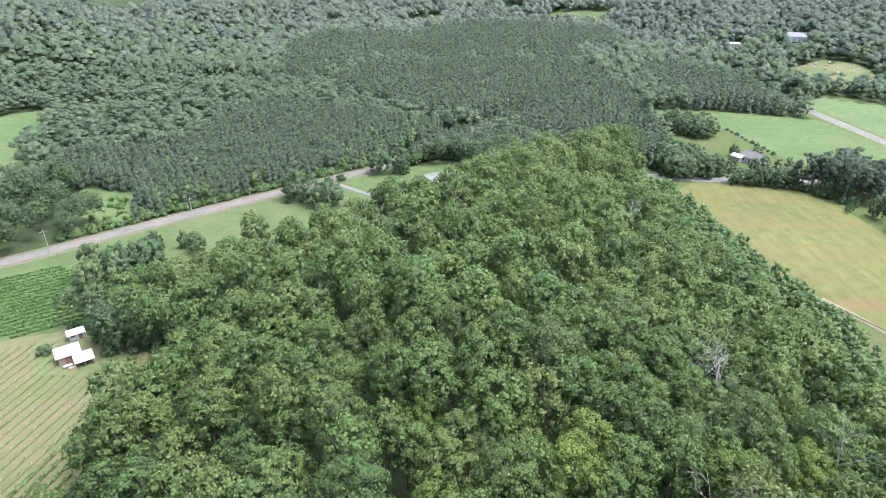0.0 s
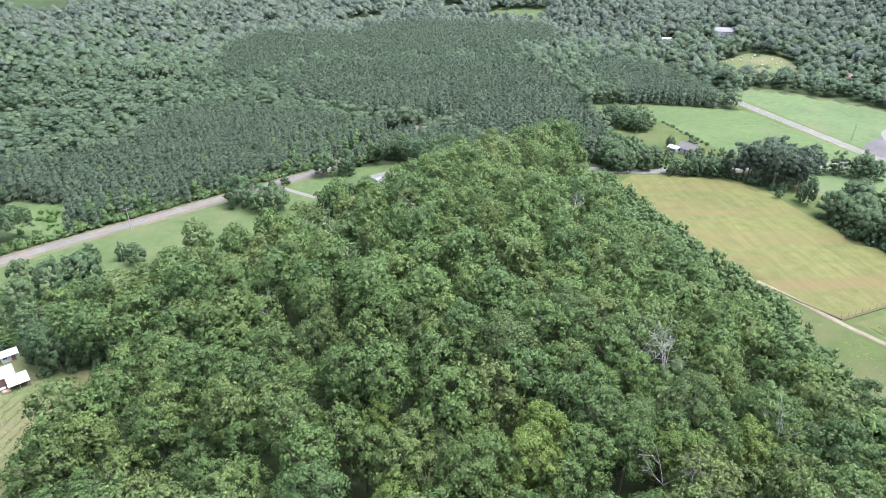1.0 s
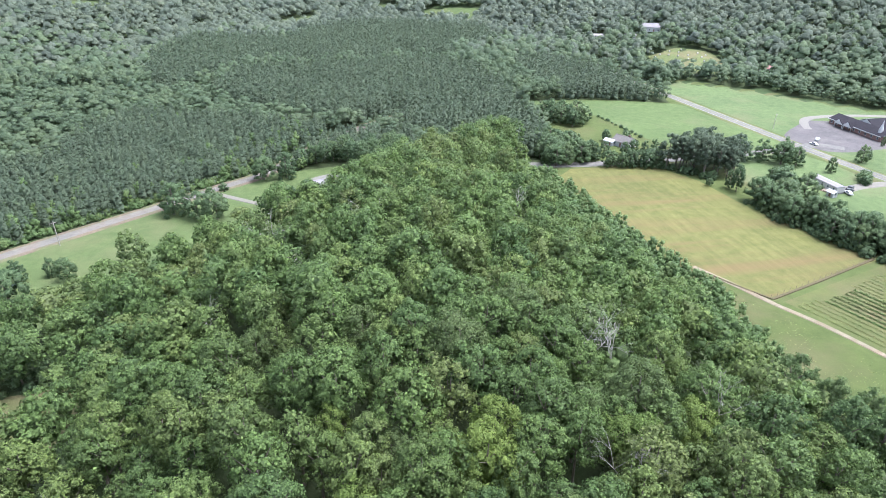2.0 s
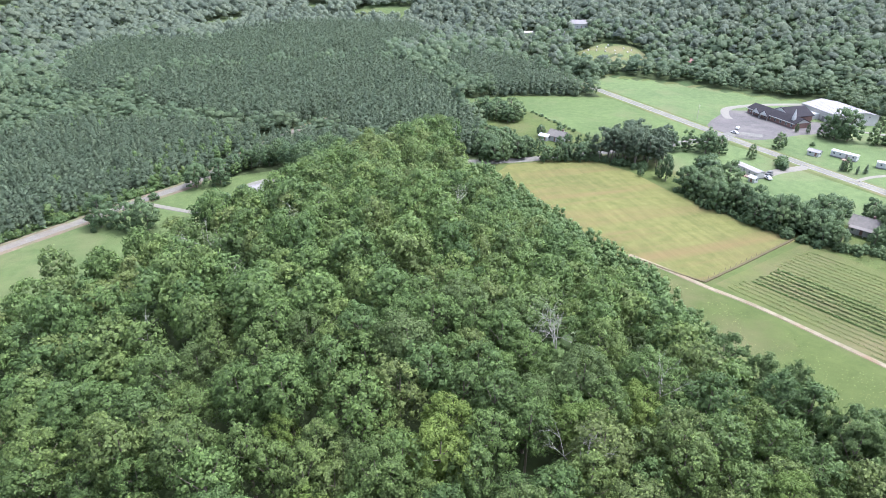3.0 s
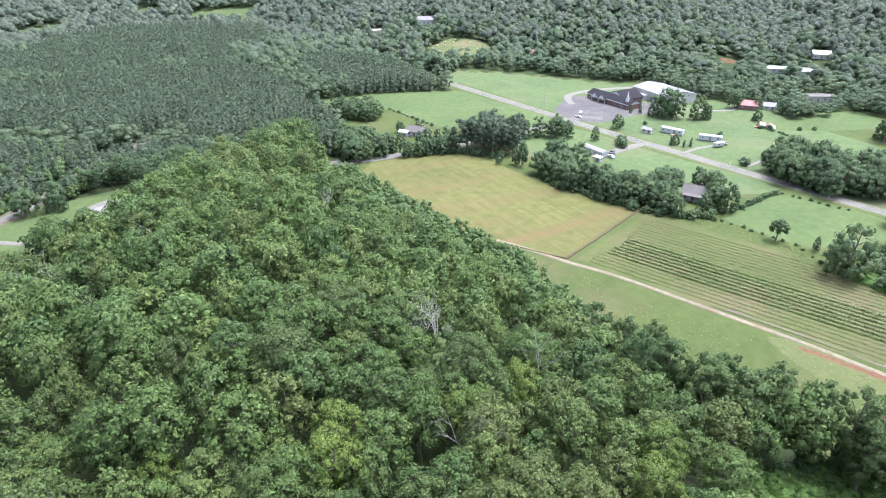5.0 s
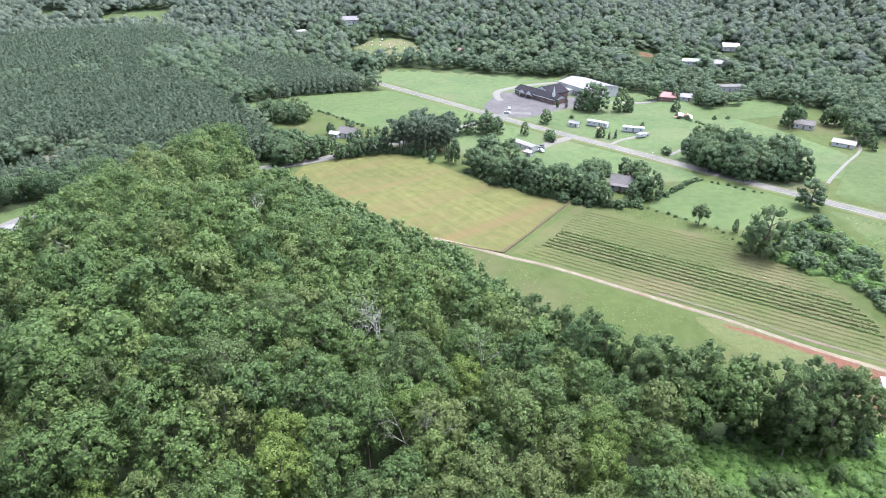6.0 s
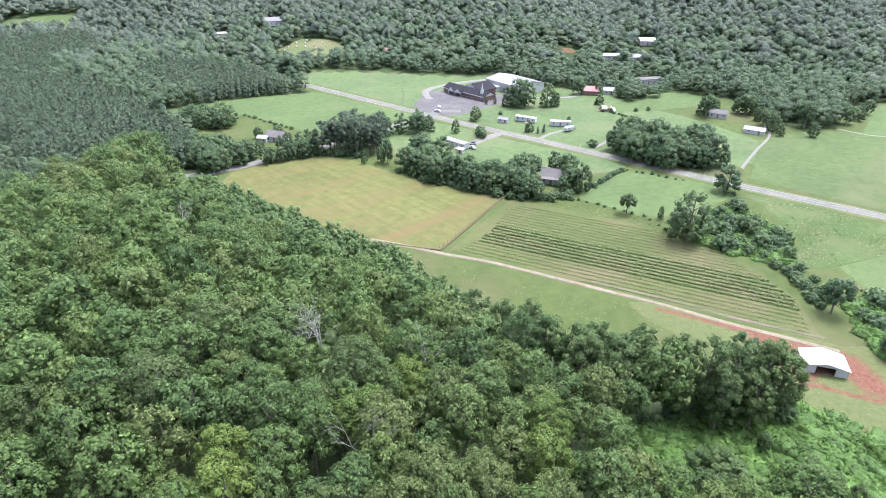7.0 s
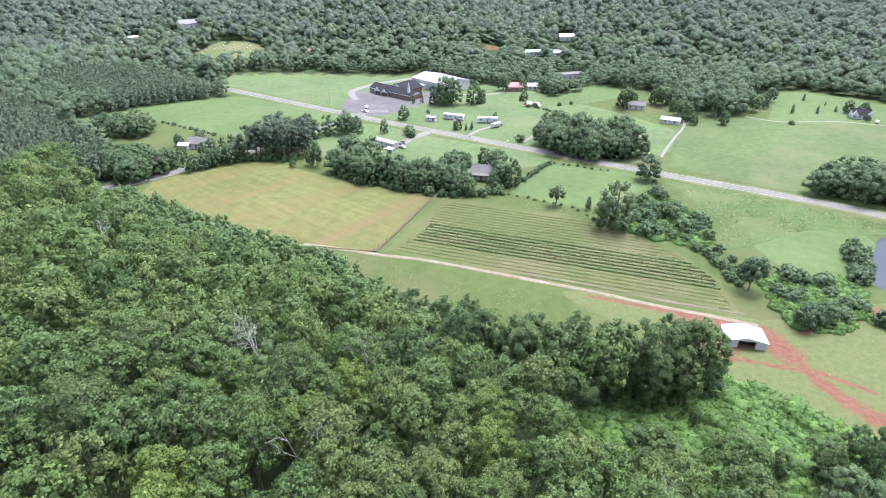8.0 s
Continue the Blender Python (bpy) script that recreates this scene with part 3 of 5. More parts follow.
def lumps(rng, cs, rs, dense, rough=0.16, out=None):
    """Closed uneven clumps round the points cs."""
    bv, bf = DOME if dense else BALL1
    k, m = len(cs), len(bv)
    turn = rng.uniform(0, 6.28, k)[:, None]
    co, si = np.cos(turn), np.sin(turn)
    d = np.stack([bv[None, :, 0] * co - bv[None, :, 1] * si, bv[None, :, 0] * si + bv[None, :, 1] * co, np.repeat(bv[None, :, 2], k, 0)], 2)
    w = d * rng.uniform(1 - rough, 1 + rough, (k, m, 1)) * (rs[:, None, None] * (1.0 if dense else 1.15)) * np.array([1, 1, 0.88]) + cs[:, None, :]
    if out is not None:
        d = d * 0.8 + out[:, None, :] * 0.3
    return np.concatenate([w, d + np.array([0, 0, 0.25])], 2).reshape(-1, 6), (bf[None] + (np.arange(k) * m)[:, None, None]).reshape(-1, 4)


def broad_crown(seed, tall=17.0, rad=3.9, low=0.35, lobes=14, count=800, size=0.6, dense=False, fat=1.0, fill=0.6, rag=0.3):
    """A broadleaf crown: a dome of unequal rounded boughs, each thick with small leaf sprays."""
    rng = np.random.default_rng(seed)
    mid, hh = tall * (low + 1) / 2, tall * (1 - low) / 2
    i = np.arange(lobes)
    u = 1 - 1.5 * (i + 0.5) / lobes + rng.uniform(-0.06, 0.06, lobes)
    th = i * 2.39996 + rng.uniform(-0.45, 0.45, lobes)
    # boughs push the dome out unevenly, and the whole crown leans a little
    swell = 0.95 + 0.09 * np.sin(th * 2 + rng.uniform(0, 6)) * np.cos(u * 3 + rng.uniform(0, 6)) + 0.06 * np.sin(th * 3 + u * 4 + rng.uniform(0, 6))
    ring = np.sqrt(np.clip(1 - u * u, 0, 1)) ** 1.15
    out = np.stack([np.cos(th) * ring, np.sin(th) * ring, u], 1)
    rs = rad * fat * 1.8 / math.sqrt(lobes) * rng.uniform(0.7, 1.2, lobes)
    reach = swell * rng.uniform(0.86, 1.04, lobes)
    box = np.array([rad, rad, hh])
    lean = np.array([*rng.uniform(-0.12, 0.12, 2) * rad, 0])
    cs = out * reach[:, None] * (box - rs[:, None] * 0.55) + np.array([0, 0, mid]) + lean * (out[:, 2:] + 0.5)
    parts = [lumps(rng, cs, rs * fill, dense, out=out)]
    pick = rng.choice(lobes, count, p=rs ** 2 / (rs ** 2).sum())
    n = unit(rng.normal(0, 1, (count, 3)) + out[pick] * 1.0 + np.array([0, 0, 0.35]))
    p = cs[pick] + n * (rs[pick] * rng.uniform(0.7, 1.1, count))[:, None] * np.array([1, 1, 0.9])
    parts.append(sprays(rng, p, n + out[pick] * 0.3, size, 0.42, 1.15, soft=n * 0.55 + out[pick] * 0.55 + np.array([0, 0, 0.2]), rag=rag))
    # sprays within the crown close it against the light
    inner = max(6, count // 14)
    n = unit(rng.normal(0, 1, (inner, 3)))
    p = n * (rng.uniform(0.1, 0.55, inner))[:, None] * box + np.array([0, 0, mid - 0.15 * hh])
    parts.append(sprays(rng, p, n + np.array([0, 0, 0.5]), max(size * 2.0, rad * 0.22), 0.4, soft=n))
    return merge(parts)


def pine_crown(seed, tall=13.0, rad=1.9, low=0.35, count=70, size=1.3):
    """A pine: whorls of upswept needle sprays round a rounded cone."""
    rng = np.random.default_rng(seed)
    u = rng.uniform(0, 1, count) ** 0.75
    th = rng.uniform(0, 2 * math.pi, count)
    r = rad * (1 - u ** 1.5) ** 0.8 * rng.uniform(0.45, 1.1, count) + 0.1
    p = np.stack([np.cos(th) * r, np.sin(th) * r, tall * (low + (1 - low) * u)], 1)
    n = np.stack([np.cos(th), np.sin(th), np.full(count, 0.7)], 1)
    g = np.array([0.15, 0.4, 0.65])
    inside_cs = np.stack([g * 0, g * 0, tall * (low + (1 - low) * g)], 1)
    return merge([sprays(rng, p, n, size, 0.4, 0.75, soft=n * np.array([0.32, 0.32, 1.3]), rag=0.1), lumps(rng, inside_cs, rad * (1 - g ** 1.5) ** 0.8 * 0.62, False)])


def tube(p, q, r0, r1, n=6):
    """A tapering limb from p to q."""
    p, q = np.array(p, float), np.array(q, float)
    d = (q - p) / np.linalg.norm(q - p)
    a = np.cross(d, [0.31, 0.95, 0.1])
    a /= np.linalg.norm(a)
    b = np.cross(d, a)
    th = np.arange(n) * 2 * math.pi / n
    ring = np.cos(th)[:, None] * a + np.sin(th)[:, None] * b
    v = np.concatenate([p + ring * r0, q + ring * r1])
    i = np.arange(n)
    return v, np.stack([i, (i + 1) % n, (i + 1) % n + n, i + n], 1)


def trunk_mesh(seed, tall=17.0, rad=3.9, base=0.28, limbs=5):
    rng = np.random.default_rng(seed)
    knee = np.array([rng.uniform(-0.3, 0.3), rng.uniform(-0.3, 0.3), tall * 0.4])
    top = np.array([rng.uniform(-0.4, 0.4), rng.uniform(-0.4, 0.4), tall * 0.85])
    parts = [tube((0, 0, -0.6), (0, 0, 0.6), base * 1.6, base, 8), tube((0, 0, 0.6), knee, base, base * 0.75, 8), tube(knee, top, base * 0.75, base * 0.2, 8)]
    for i in range(limbs):
        th = i * 2.4 + rng.uniform(-0.3, 0.3)
        s = knee + (top - knee) * rng.uniform(0.0, 0.6)
        e = s + np.array([math.cos(th) * rad * 0.7, math.sin(th) * rad * 0.7, tall * rng.uniform(0.12, 0.25)])
        parts.append(tube(s, e, base * 0.4, base * 0.1, 5))
    return merge(parts)


def scatter_mesh(name, mat, templates, x, y, scale, rng, label, category, sink=0.0, spread=0.18, low=None):
    """Many plants joined into one object: plants nobody could count."""
    z = heights(x, y)
    vs, fs, ts, o = [], [], [], 0
    pick = rng.integers(0, len(templates), len(x))
    for k, (tv, tf) in enumerate(templates):
        m = pick == k
        c = int(m.sum())
        if not c:
            continue
        th = rng.uniform(0, 2 * math.pi, c)
        sw = scale[m] * rng.uniform(1 - spread, 1 + spread, c)
        sh = scale[m] * rng.uniform(1 - spread, 1 + spread, c) * (1.0 if low is None else low[m])
        co, si = np.cos(th)[:, None], np.sin(th)[:, None]
        X = (tv[:, 0] * co - tv[:, 1] * si) * sw[:, None] + x[m][:, None]
        Y = (tv[:, 0] * si + tv[:, 1] * co) * sw[:, None] + y[m][:, None]
        Z = tv[:, 2] * sh[:, None] + z[m][:, None] - sink
        N = np.repeat(tv[None, :, 3:], c, 0)
        N = np.stack([N[:, :, 0] * co - N[:, :, 1] * si, N[:, :, 0] * si + N[:, :, 1] * co, N[:, :, 2]], 2)
        vs.append(np.concatenate([np.stack([X, Y, Z], 2), N], 2).reshape(-1, 6))
        fs.append((tf[None] + (np.arange(c) * len(tv))[:, None, None]).reshape(-1, 4) + o)
        ts.append(np.repeat(rng.uniform(0, 1, c), len(tv)))
        o += c * len(tv)
    ob = quads_object(name, np.concatenate(vs), np.concatenate(fs), mat, np.concatenate(ts))
    return tagged(ob, label, category, kind="stuff")


def jitter_grid(rng, x0, x1, y0, y1, step, jit=0.38):
    gx, gy = np.meshgrid(np.arange(x0, x1, step), np.arange(y0, y1, step * 0.87))
    gx = gx + (np.arange(gx.shape[0]) % 2)[:, None] * step / 2
    gx = gx + rng.uniform(-jit, jit, gx.shape) * step
    gy = gy + rng.uniform(-jit, jit, gy.shape) * step
    return gx.ravel(), gy.ravel()


def on_hill(x, y, m=0.0):
    return (x > np.interp(y, FOREST_Y, FOREST_L) + m) & (x < np.interp(y, HILL_Y, HILL_R) - m) & (y < 300) & (y > -90)


def clear_of(x, y, margin=3.0):
    """Free of fields, yards and roads."""
    ok = np.ones(x.shape, bool)
    for p in OPEN:
        ok &= ~inside(p, x, y)
    for sx, sy, sr in SPOTS:
        ok &= np.hypot(x - sx, y - sy) > sr * 0.8
    ok &= from_line(ROAD, x, y) > 8 + margin
    ok &= from_line(SIDE_ROAD, x, y) > 5 + margin
    ok &= from_line(LEFT_ROAD, x, y) > 5 + margin
    return ok


def seen_side(x, y, pad=6):
    """The part of the country round which the walk looks."""
    az = np.degrees(np.arctan2(x, y))
    return (az > -38 - pad) & (az < 88 + pad)


# clear spots round houses in the woods: x, y, radius
SPOTS = [(368, 238, 9), (358, 231, 9), (375, 228, 8), (366, 222, 8), (425, 226, 17), (410, 218, 12), (395, 212, 10), (450, 316, 12), (440, 308, 11), (430, 301, 9), (420, 294, 8),
         (459, 281, 10), (449, 275, 9), (439, 269, 8), (469, 263, 9), (458, 257, 8), (448, 251, 7), (509, 278, 11), (498, 272, 10), (487, 266, 9), (476, 260, 8), (311, 562, 13), (304, 550, 11), (298, 538, 10),
         (287, 555, 9), (281, 544, 9), (265, 575, 9), (260, 564, 8), (334, 421, 8), (326, 411, 8)]


YOUNG_STRIP = [(109, 101), (114, 118), (114, 145), (109, 175), (102, 215), (98, 245), (86, 258), (78, 250), (73, 225), (71, 190), (74, 162), (82, 142), (93, 130), (101, 120)]
PINES_NEAR = [(-175, 252), (-172, 277), (-151, 278), (-140, 289), (-124, 299), (-122, 345), (-105, 380), (-64, 361), (-32, 347), (-13, 336), (6, 329), (27, 318), (44, 308), (44, 289), (12, 292), (-2, 284), (-25, 262), (-43, 246), (-61, 228), (-79, 211), (-100, 197), (-112, 205), (-120, 220), (-136, 226), (-150, 238)]
PINES_FAR = [(-70, 423), (-56, 476), (-27, 483), (1, 494), (53, 497), (92, 492), (117, 467), (120, 419), (119, 365), (115, 322), (114, 292), (102, 272), (90, 279), (73, 298), (56, 312), (37, 334), (19, 346), (-7, 355), (-35, 379), (-59, 402)]
PINES_WEST = [(-134, 563), (-115, 635), (-40, 622), (-1, 539), (-27, 510), (-55, 499), (-76, 453), (-97, 430), (-120, 461)]
PINES_EAST = [(149, 474), (187, 499), (206, 447), (212, 412), (211, 367), (200, 345), (168, 360), (147, 362), (154, 393), (148, 444)]
PINES_TOP = [(-13, 664), (42, 713), (109, 706), (174, 668), (165, 588), (115, 568), (115, 512), (50, 515), (9, 506), (-23, 500), (-44, 542)]
PINE_STANDS = (PINES_NEAR, PINES_FAR, PINES_WEST, PINES_EAST, PINES_TOP)

rng = np.random.default_rng(5)
BROAD_NEAR = [broad_crown(10 + i, tall=17, rad=4.2 + 0.35 * (i % 3), low=0.26, lobes=44 + i, count=1700, size=0.46, rag=0.45, fill=0.38) for i in range(8)]
BROAD_FINE = [broad_crown(10 + i, tall=17, rad=4.2 + 0.35 * (i % 3), low=0.26, lobes=48 + i, count=3900, size=0.33, rag=0.5, fill=0.36) for i in range(8)]
BROAD_TALL = [broad_crown(30 + i, tall=17, rad=3.9, low=-0.05, lobes=44, count=2600, size=0.42, rag=0.4, fill=0.62) for i in range(4)]
BROAD_MID = [broad_crown(40 + i, tall=17, rad=4.3 + 0.3 * (i % 3), low=0.2, lobes=30, count=640, size=0.66, rag=0.38, fill=0.42) for i in range(8)]
BROAD_FAR = [broad_crown(70 + i, tall=13, rad=4.5, low=-0.1, lobes=8, count=120, size=0.85, fat=0.85, fill=0.72, dense=True, rag=0.25) for i in range(8)]
BROAD_DIM = [broad_crown(80 + i, tall=11.5, rad=4.9, low=-0.1, lobes=4, count=60, size=1.05, fat=0.8, fill=0.8, dense=True, rag=0.2) for i in range(8)]
PINE_T = [pine_crown(90 + i, tall=9.5, rad=2.8, low=0.0, count=90, size=1.15) for i in range(6)]
PINE_DIM = [pine_crown(100 + i, tall=13, rad=2.8, low=0.0, count=42, size=1.6) for i in range(6)]
YOUNG_T = [broad_crown(110 + i, tall=7, rad=1.8, low=-0.1, lobes=7, count=64, size=0.55, rag=0.25) for i in range(6)]


def make_tree(name, crown, trunk, mat, label, category, group=""):
    """One tree: an empty at its foot, a trunk with limbs, and a crown of leaf sprays."""
    root = tagged(new(name), label, category, group)
    t = quads_object("trunk", *trunk, BARK)
    c = quads_object("crown", *crown, mat, np.zeros(len(crown[0])))
    t.parent = c.parent = root
    return root


# hill forest
hx, hy = jitter_grid(rng, -95, 115, -70, 300, 7.4, 0.34)
keep = on_hill(hx, hy, 4.6) & clear_of(hx, hy, 1.0) & ~inside(YOUNG_STRIP, hx, hy)
hx, hy = hx[keep], hy[keep]
OPEN_SLOPE = [(82, 22), (92, 12), (110, 4), (114, 30), (106, 44), (94, 42), (85, 36)]
keep = ~inside(OPEN_SLOPE, hx, hy)
hx, hy = hx[keep], hy[keep]
GAPS = [(56, 88, 3.2), (31, 95, 2.5), (54, 95, 2.6), (77, 57, 2.6), (71, 71, 3.0), (47, 89, 2.4), (100, 24, 3.0), (49, 94, 2.6), (43, 61, 2.6)]
for gx, gy, gr in GAPS:
    k = np.hypot(hx - gx, hy - gy) > gr - 0.2
    hx, hy = hx[k], hy[k]
hr = np.hypot(hx, hy)
order = np.argsort(hr + np.where(seen_side(hx, hy, 12), 0, 1000))
near, rest = order[:300], order[300:]
rest = rest[seen_side(hx[rest], hy[rest], 30) | (hr[rest] < 60)]
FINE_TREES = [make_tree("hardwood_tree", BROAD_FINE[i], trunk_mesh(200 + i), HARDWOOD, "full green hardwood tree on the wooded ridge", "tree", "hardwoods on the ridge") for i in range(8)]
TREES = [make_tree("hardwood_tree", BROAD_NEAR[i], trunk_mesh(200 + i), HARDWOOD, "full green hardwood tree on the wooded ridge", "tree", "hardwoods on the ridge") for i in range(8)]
BRIGHT_TREES = [make_tree("hardwood_tree", BROAD_FINE[i], trunk_mesh(200 + i), BRIGHT, "bright yellow-green hardwood tree on the wooded ridge", "tree", "hardwoods on the ridge") for i in (1, 4)]
OLIVE_TREES = [make_tree("hardwood_tree", BROAD_FINE[i], trunk_mesh(200 + i), OLIVE, "olive-brown tinged hardwood tree on the wooded ridge", "tree", "hardwoods on the ridge") for i in (2, 5)]
BRIGHT_AT = [(48, 67), (59, 69), (62, 43), (-5, 82), (21, 73), (-8, 60), (23, 64), (44, 66), (63, 72), (-1, 59), (75, 45)]
OLIVE_AT = [(34, 107), (10, 70), (58, 118), (-15, 104), (51, 77), (20, 88), (40, 78), (5, 100)]
used = set()


def nearest(x, y):
    d = np.hypot(hx[near] - x, hy[near] - y)
    for i in np.argsort(d):
        if int(i) not in used and i >= 8:
            used.add(int(i))
            return int(i)


special = {nearest(*p): BRIGHT_TREES[j % 2] for j, p in enumerate(BRIGHT_AT)}
special.update({nearest(*p): OLIVE_TREES[j % 2] for j, p in enumerate(OLIVE_AT)})
placed = set()
for k, i in enumerate(near):
    s = rng.uniform(0.74, 1.22)
    m = pose(hx[i], hy[i], height(hx[i], hy[i]), 0, 0, rng.uniform(0, 360)) @ Matrix.Diagonal((s * rng.uniform(0.9, 1.12), s * rng.uniform(0.9, 1.12), s, 1))
    src = special.get(k, (FINE_TREES if k < 110 else TREES)[int(rng.integers(0, 8))])
    if src.name not in placed:
        placed.add(src.name)
        src.matrix_basis = m
    else:
        copy_thing(src, pose(0, 0, 0)).matrix_basis = m
for src in FINE_TREES + TREES + BRIGHT_TREES + OLIVE_TREES:
    if src.name not in placed:
        for o in (*src.children, src):
            bpy.data.objects.remove(o)
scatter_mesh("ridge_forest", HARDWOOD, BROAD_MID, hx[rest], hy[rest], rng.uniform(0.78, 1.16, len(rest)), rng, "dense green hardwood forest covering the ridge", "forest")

# young trees on the slope towards the hay field
yx, yy = jitter_grid(rng, 65, 118, 85, 262, 3.1)
keep = inside(YOUNG_STRIP, yx, yy)
yx, yy = yx[keep], yy[keep]
scatter_mesh("young_woods", YOUNG, YOUNG_T, yx, yy, rng.uniform(0.75, 1.1, len(yx)), rng, "dense young dark green trees on the ridge flank", "young forest")

# pine plantations
for name, stands, kinds, gap, lab in (("pine_plantation", (PINES_NEAR,), PINE_T, 3.7, "young dark green planted pines beside the road"), ("pine_stand", PINE_STANDS[1:], PINE_DIM, 4.4, "dark green planted pine stand in rows")):
    px, py = jitter_grid(rng, -210, 235, 200, 720, gap, 0.3)
    k = np.zeros(px.shape, bool)
    for p in stands:
        k |= inside(p, px, py)
    k &= clear_of(px, py, 1.0)
    if stands[0] is PINES_NEAR:
        # self-sown hardwoods between the planted rows, most of them near the road
        broad = k & (rng.uniform(0, 1, len(px)) < np.where(from_line(LEFT_ROAD, px, py) < 32, 0.22, 0.05))
        scatter_mesh("plantation_hardwoods", YOUNG, YOUNG_T, px[broad], py[broad], rng.uniform(0.8, 1.25, broad.sum()), rng, "light green self-sown hardwoods among planted pines", "young forest")
        k &= ~broad
    scatter_mesh(name, PINE, kinds, px[k], py[k], rng.uniform(0.82, 1.12, k.sum()), rng, lab, "pine forest", spread=0.12)

# the wide woods
def woods_at(step, lo, hi, seed):
    r = np.random.default_rng(seed)
    x, y = jitter_grid(r, -620, 900, -150, 1150, step)
    d = np.hypot(x, y)
    k = seen_side(x, y, 8) & (d >= lo) & (d < hi) & ~on_hill(x, y, -2) & clear_of(x, y, 0.0)
    for p in PINE_STANDS:
        k &= ~inside(p, x, y)
    az = np.degrees(np.arctan2(x, y))
    k &= d < np.interp(az, FAR_AZ, FAR_R0) + np.where(az > 45, 345, np.where(az > 15, 285, 225))
    return x[k], y[k]


def lowness(x, y):
    """Lower trees round the village and along the field's far edge."""
    d, az = np.hypot(x, y), np.degrees(np.arctan2(x, y))
    s = np.where((x > 340) & (x < 480) & (y > 190) & (y < 340), 0.75, 1.0)
    s = np.where((x < 110) & (y > 270) & (y < 440), 0.7, s)
    return np.where((az > 27) & (az < 50) & (d < 540), 0.85, s)


wx, wy = woods_at(7.6, 0, 290, 21)
scatter_mesh("valley_woods", VALLEY_LEAF, BROAD_MID, wx, wy, rng.uniform(0.65, 0.95, len(wx)), rng, "green mixed woodland beside the valley", "forest")
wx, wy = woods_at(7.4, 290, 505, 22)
scatter_mesh("middle_woods", MIDWOOD_HAZE, BROAD_FAR, wx, wy, rng.uniform(0.75, 1.2, len(wx)), rng, "mixed green forest round the valley", "forest", low=lowness(wx, wy))
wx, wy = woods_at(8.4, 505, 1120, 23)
# with distance, trees change at random to the leaves with more haze painted in
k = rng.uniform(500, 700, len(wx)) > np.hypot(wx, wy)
for nm, mt, sel in (("far_woods", FARWOOD_HAZE, ~k), ("far_valley_woods", MIDWOOD_HAZE, k)):
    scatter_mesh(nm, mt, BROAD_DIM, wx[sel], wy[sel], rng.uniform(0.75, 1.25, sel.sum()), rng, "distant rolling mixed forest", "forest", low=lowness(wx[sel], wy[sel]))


# ---- single trees, groves, hedges and shrubs of the valley ----
def small_crown(seed, tall, rad, low, lobes, count, size, dense=False):
    return broad_crown(seed, tall=tall, rad=rad, low=low, lobes=lobes, count=count, size=size, dense=dense)


OAK = [make_tree("valley_tree", broad_crown(300 + i, 12, 4.3 + 0.3 * (i % 3), (-0.38, -0.28, -0.16)[i % 3], 30, 820, 0.58, rag=0.35, fill=0.66), trunk_mesh(320 + i, 12, 4.0, 0.3), VALLEY_LEAF, "dark green rounded tree in the valley", "tree", "valley trees") for i in range(6)]
LONE = [make_tree("field_tree", broad_crown(310 + i, 12, 4.6, 0.2, 24, 900, 0.55, rag=0.35, fill=0.66), trunk_mesh(326 + i, 12, 4.0, 0.34), VALLEY_LEAF, "lone spreading green tree with a bare trunk on grass", "tree", "lone field trees") for i in range(3)]
LOBLOLLY = [make_tree("tall_pine", broad_crown(340 + i, 16, 3.8, 0.02, 26, 680, 0.6, rag=0.35, fill=0.6), trunk_mesh(350 + i, 16, 3.0, 0.26), PINE, "tall dark pine with a rounded open crown", "pine tree", "tall valley pines") for i in range(3)]
SHRUB = [tagged(quads_object("shrub", *small_crown(360 + i, 4.0, 2.4, -0.45, 16, 130, 0.7), VALLEY_LEAF, np.zeros(len(small_crown(360 + i, 4.0, 2.4, -0.45, 16, 130, 0.7)[0]))), "rounded dark green shrub on grass", "shrub", "valley shrubs") for i in range(4)]
CONE = [make_tree("cedar_tree", pine_crown(380 + i, 6, 1.7, 0.06, 150, 0.8), trunk_mesh(385 + i, 6, 1.0, 0.12, 2), PINE, "small dark conical cedar on the lawn", "cedar tree", "small cedars") for i in range(2)]
TALL = [make_tree("tall_tree", BROAD_TALL[i], trunk_mesh(330 + i), RIDGE_FOOT, "tall dark green tree at the foot of the ridge", "tree", "tall trees at the ridge foot") for i in range(4)]
USED = set()


def plant(kinds, x, y, tall, wide, base):
    """One copy of a kind of plant, tall metres high and wide times as broad as it is by nature."""
    src = kinds[int(rng.integers(0, len(kinds)))]
    s = tall / base
    m = pose(x, y, height(x, y), 0, 0, rng.uniform(0, 360)) @ Matrix.Diagonal((s * wide, s * wide, s, 1))
    fresh = [k for k in kinds if k.name not in USED]
    if fresh:
        USED.add(fresh[0].name)
        fresh[0].matrix_basis = m
    else:
        copy_thing(src, pose(0, 0, 0)).matrix_basis = m


def oak(x, y, tall, wide=1.0):
    plant(OAK, x, y, tall, wide, 12)


def lone(x, y, tall, wide=1.0):
    plant(LONE, x, y, tall, wide, 12)


def pine(x, y, tall, wide=1.0):
    plant(LOBLOLLY, x, y, tall, wide, 16)


def shrub(x, y, tall, wide=1.0):
    plant(SHRUB, x, y, tall, wide, 4)


def cedar(x, y, tall, wide=1.0):
    plant(CONE, x, y, tall, wide, 6)


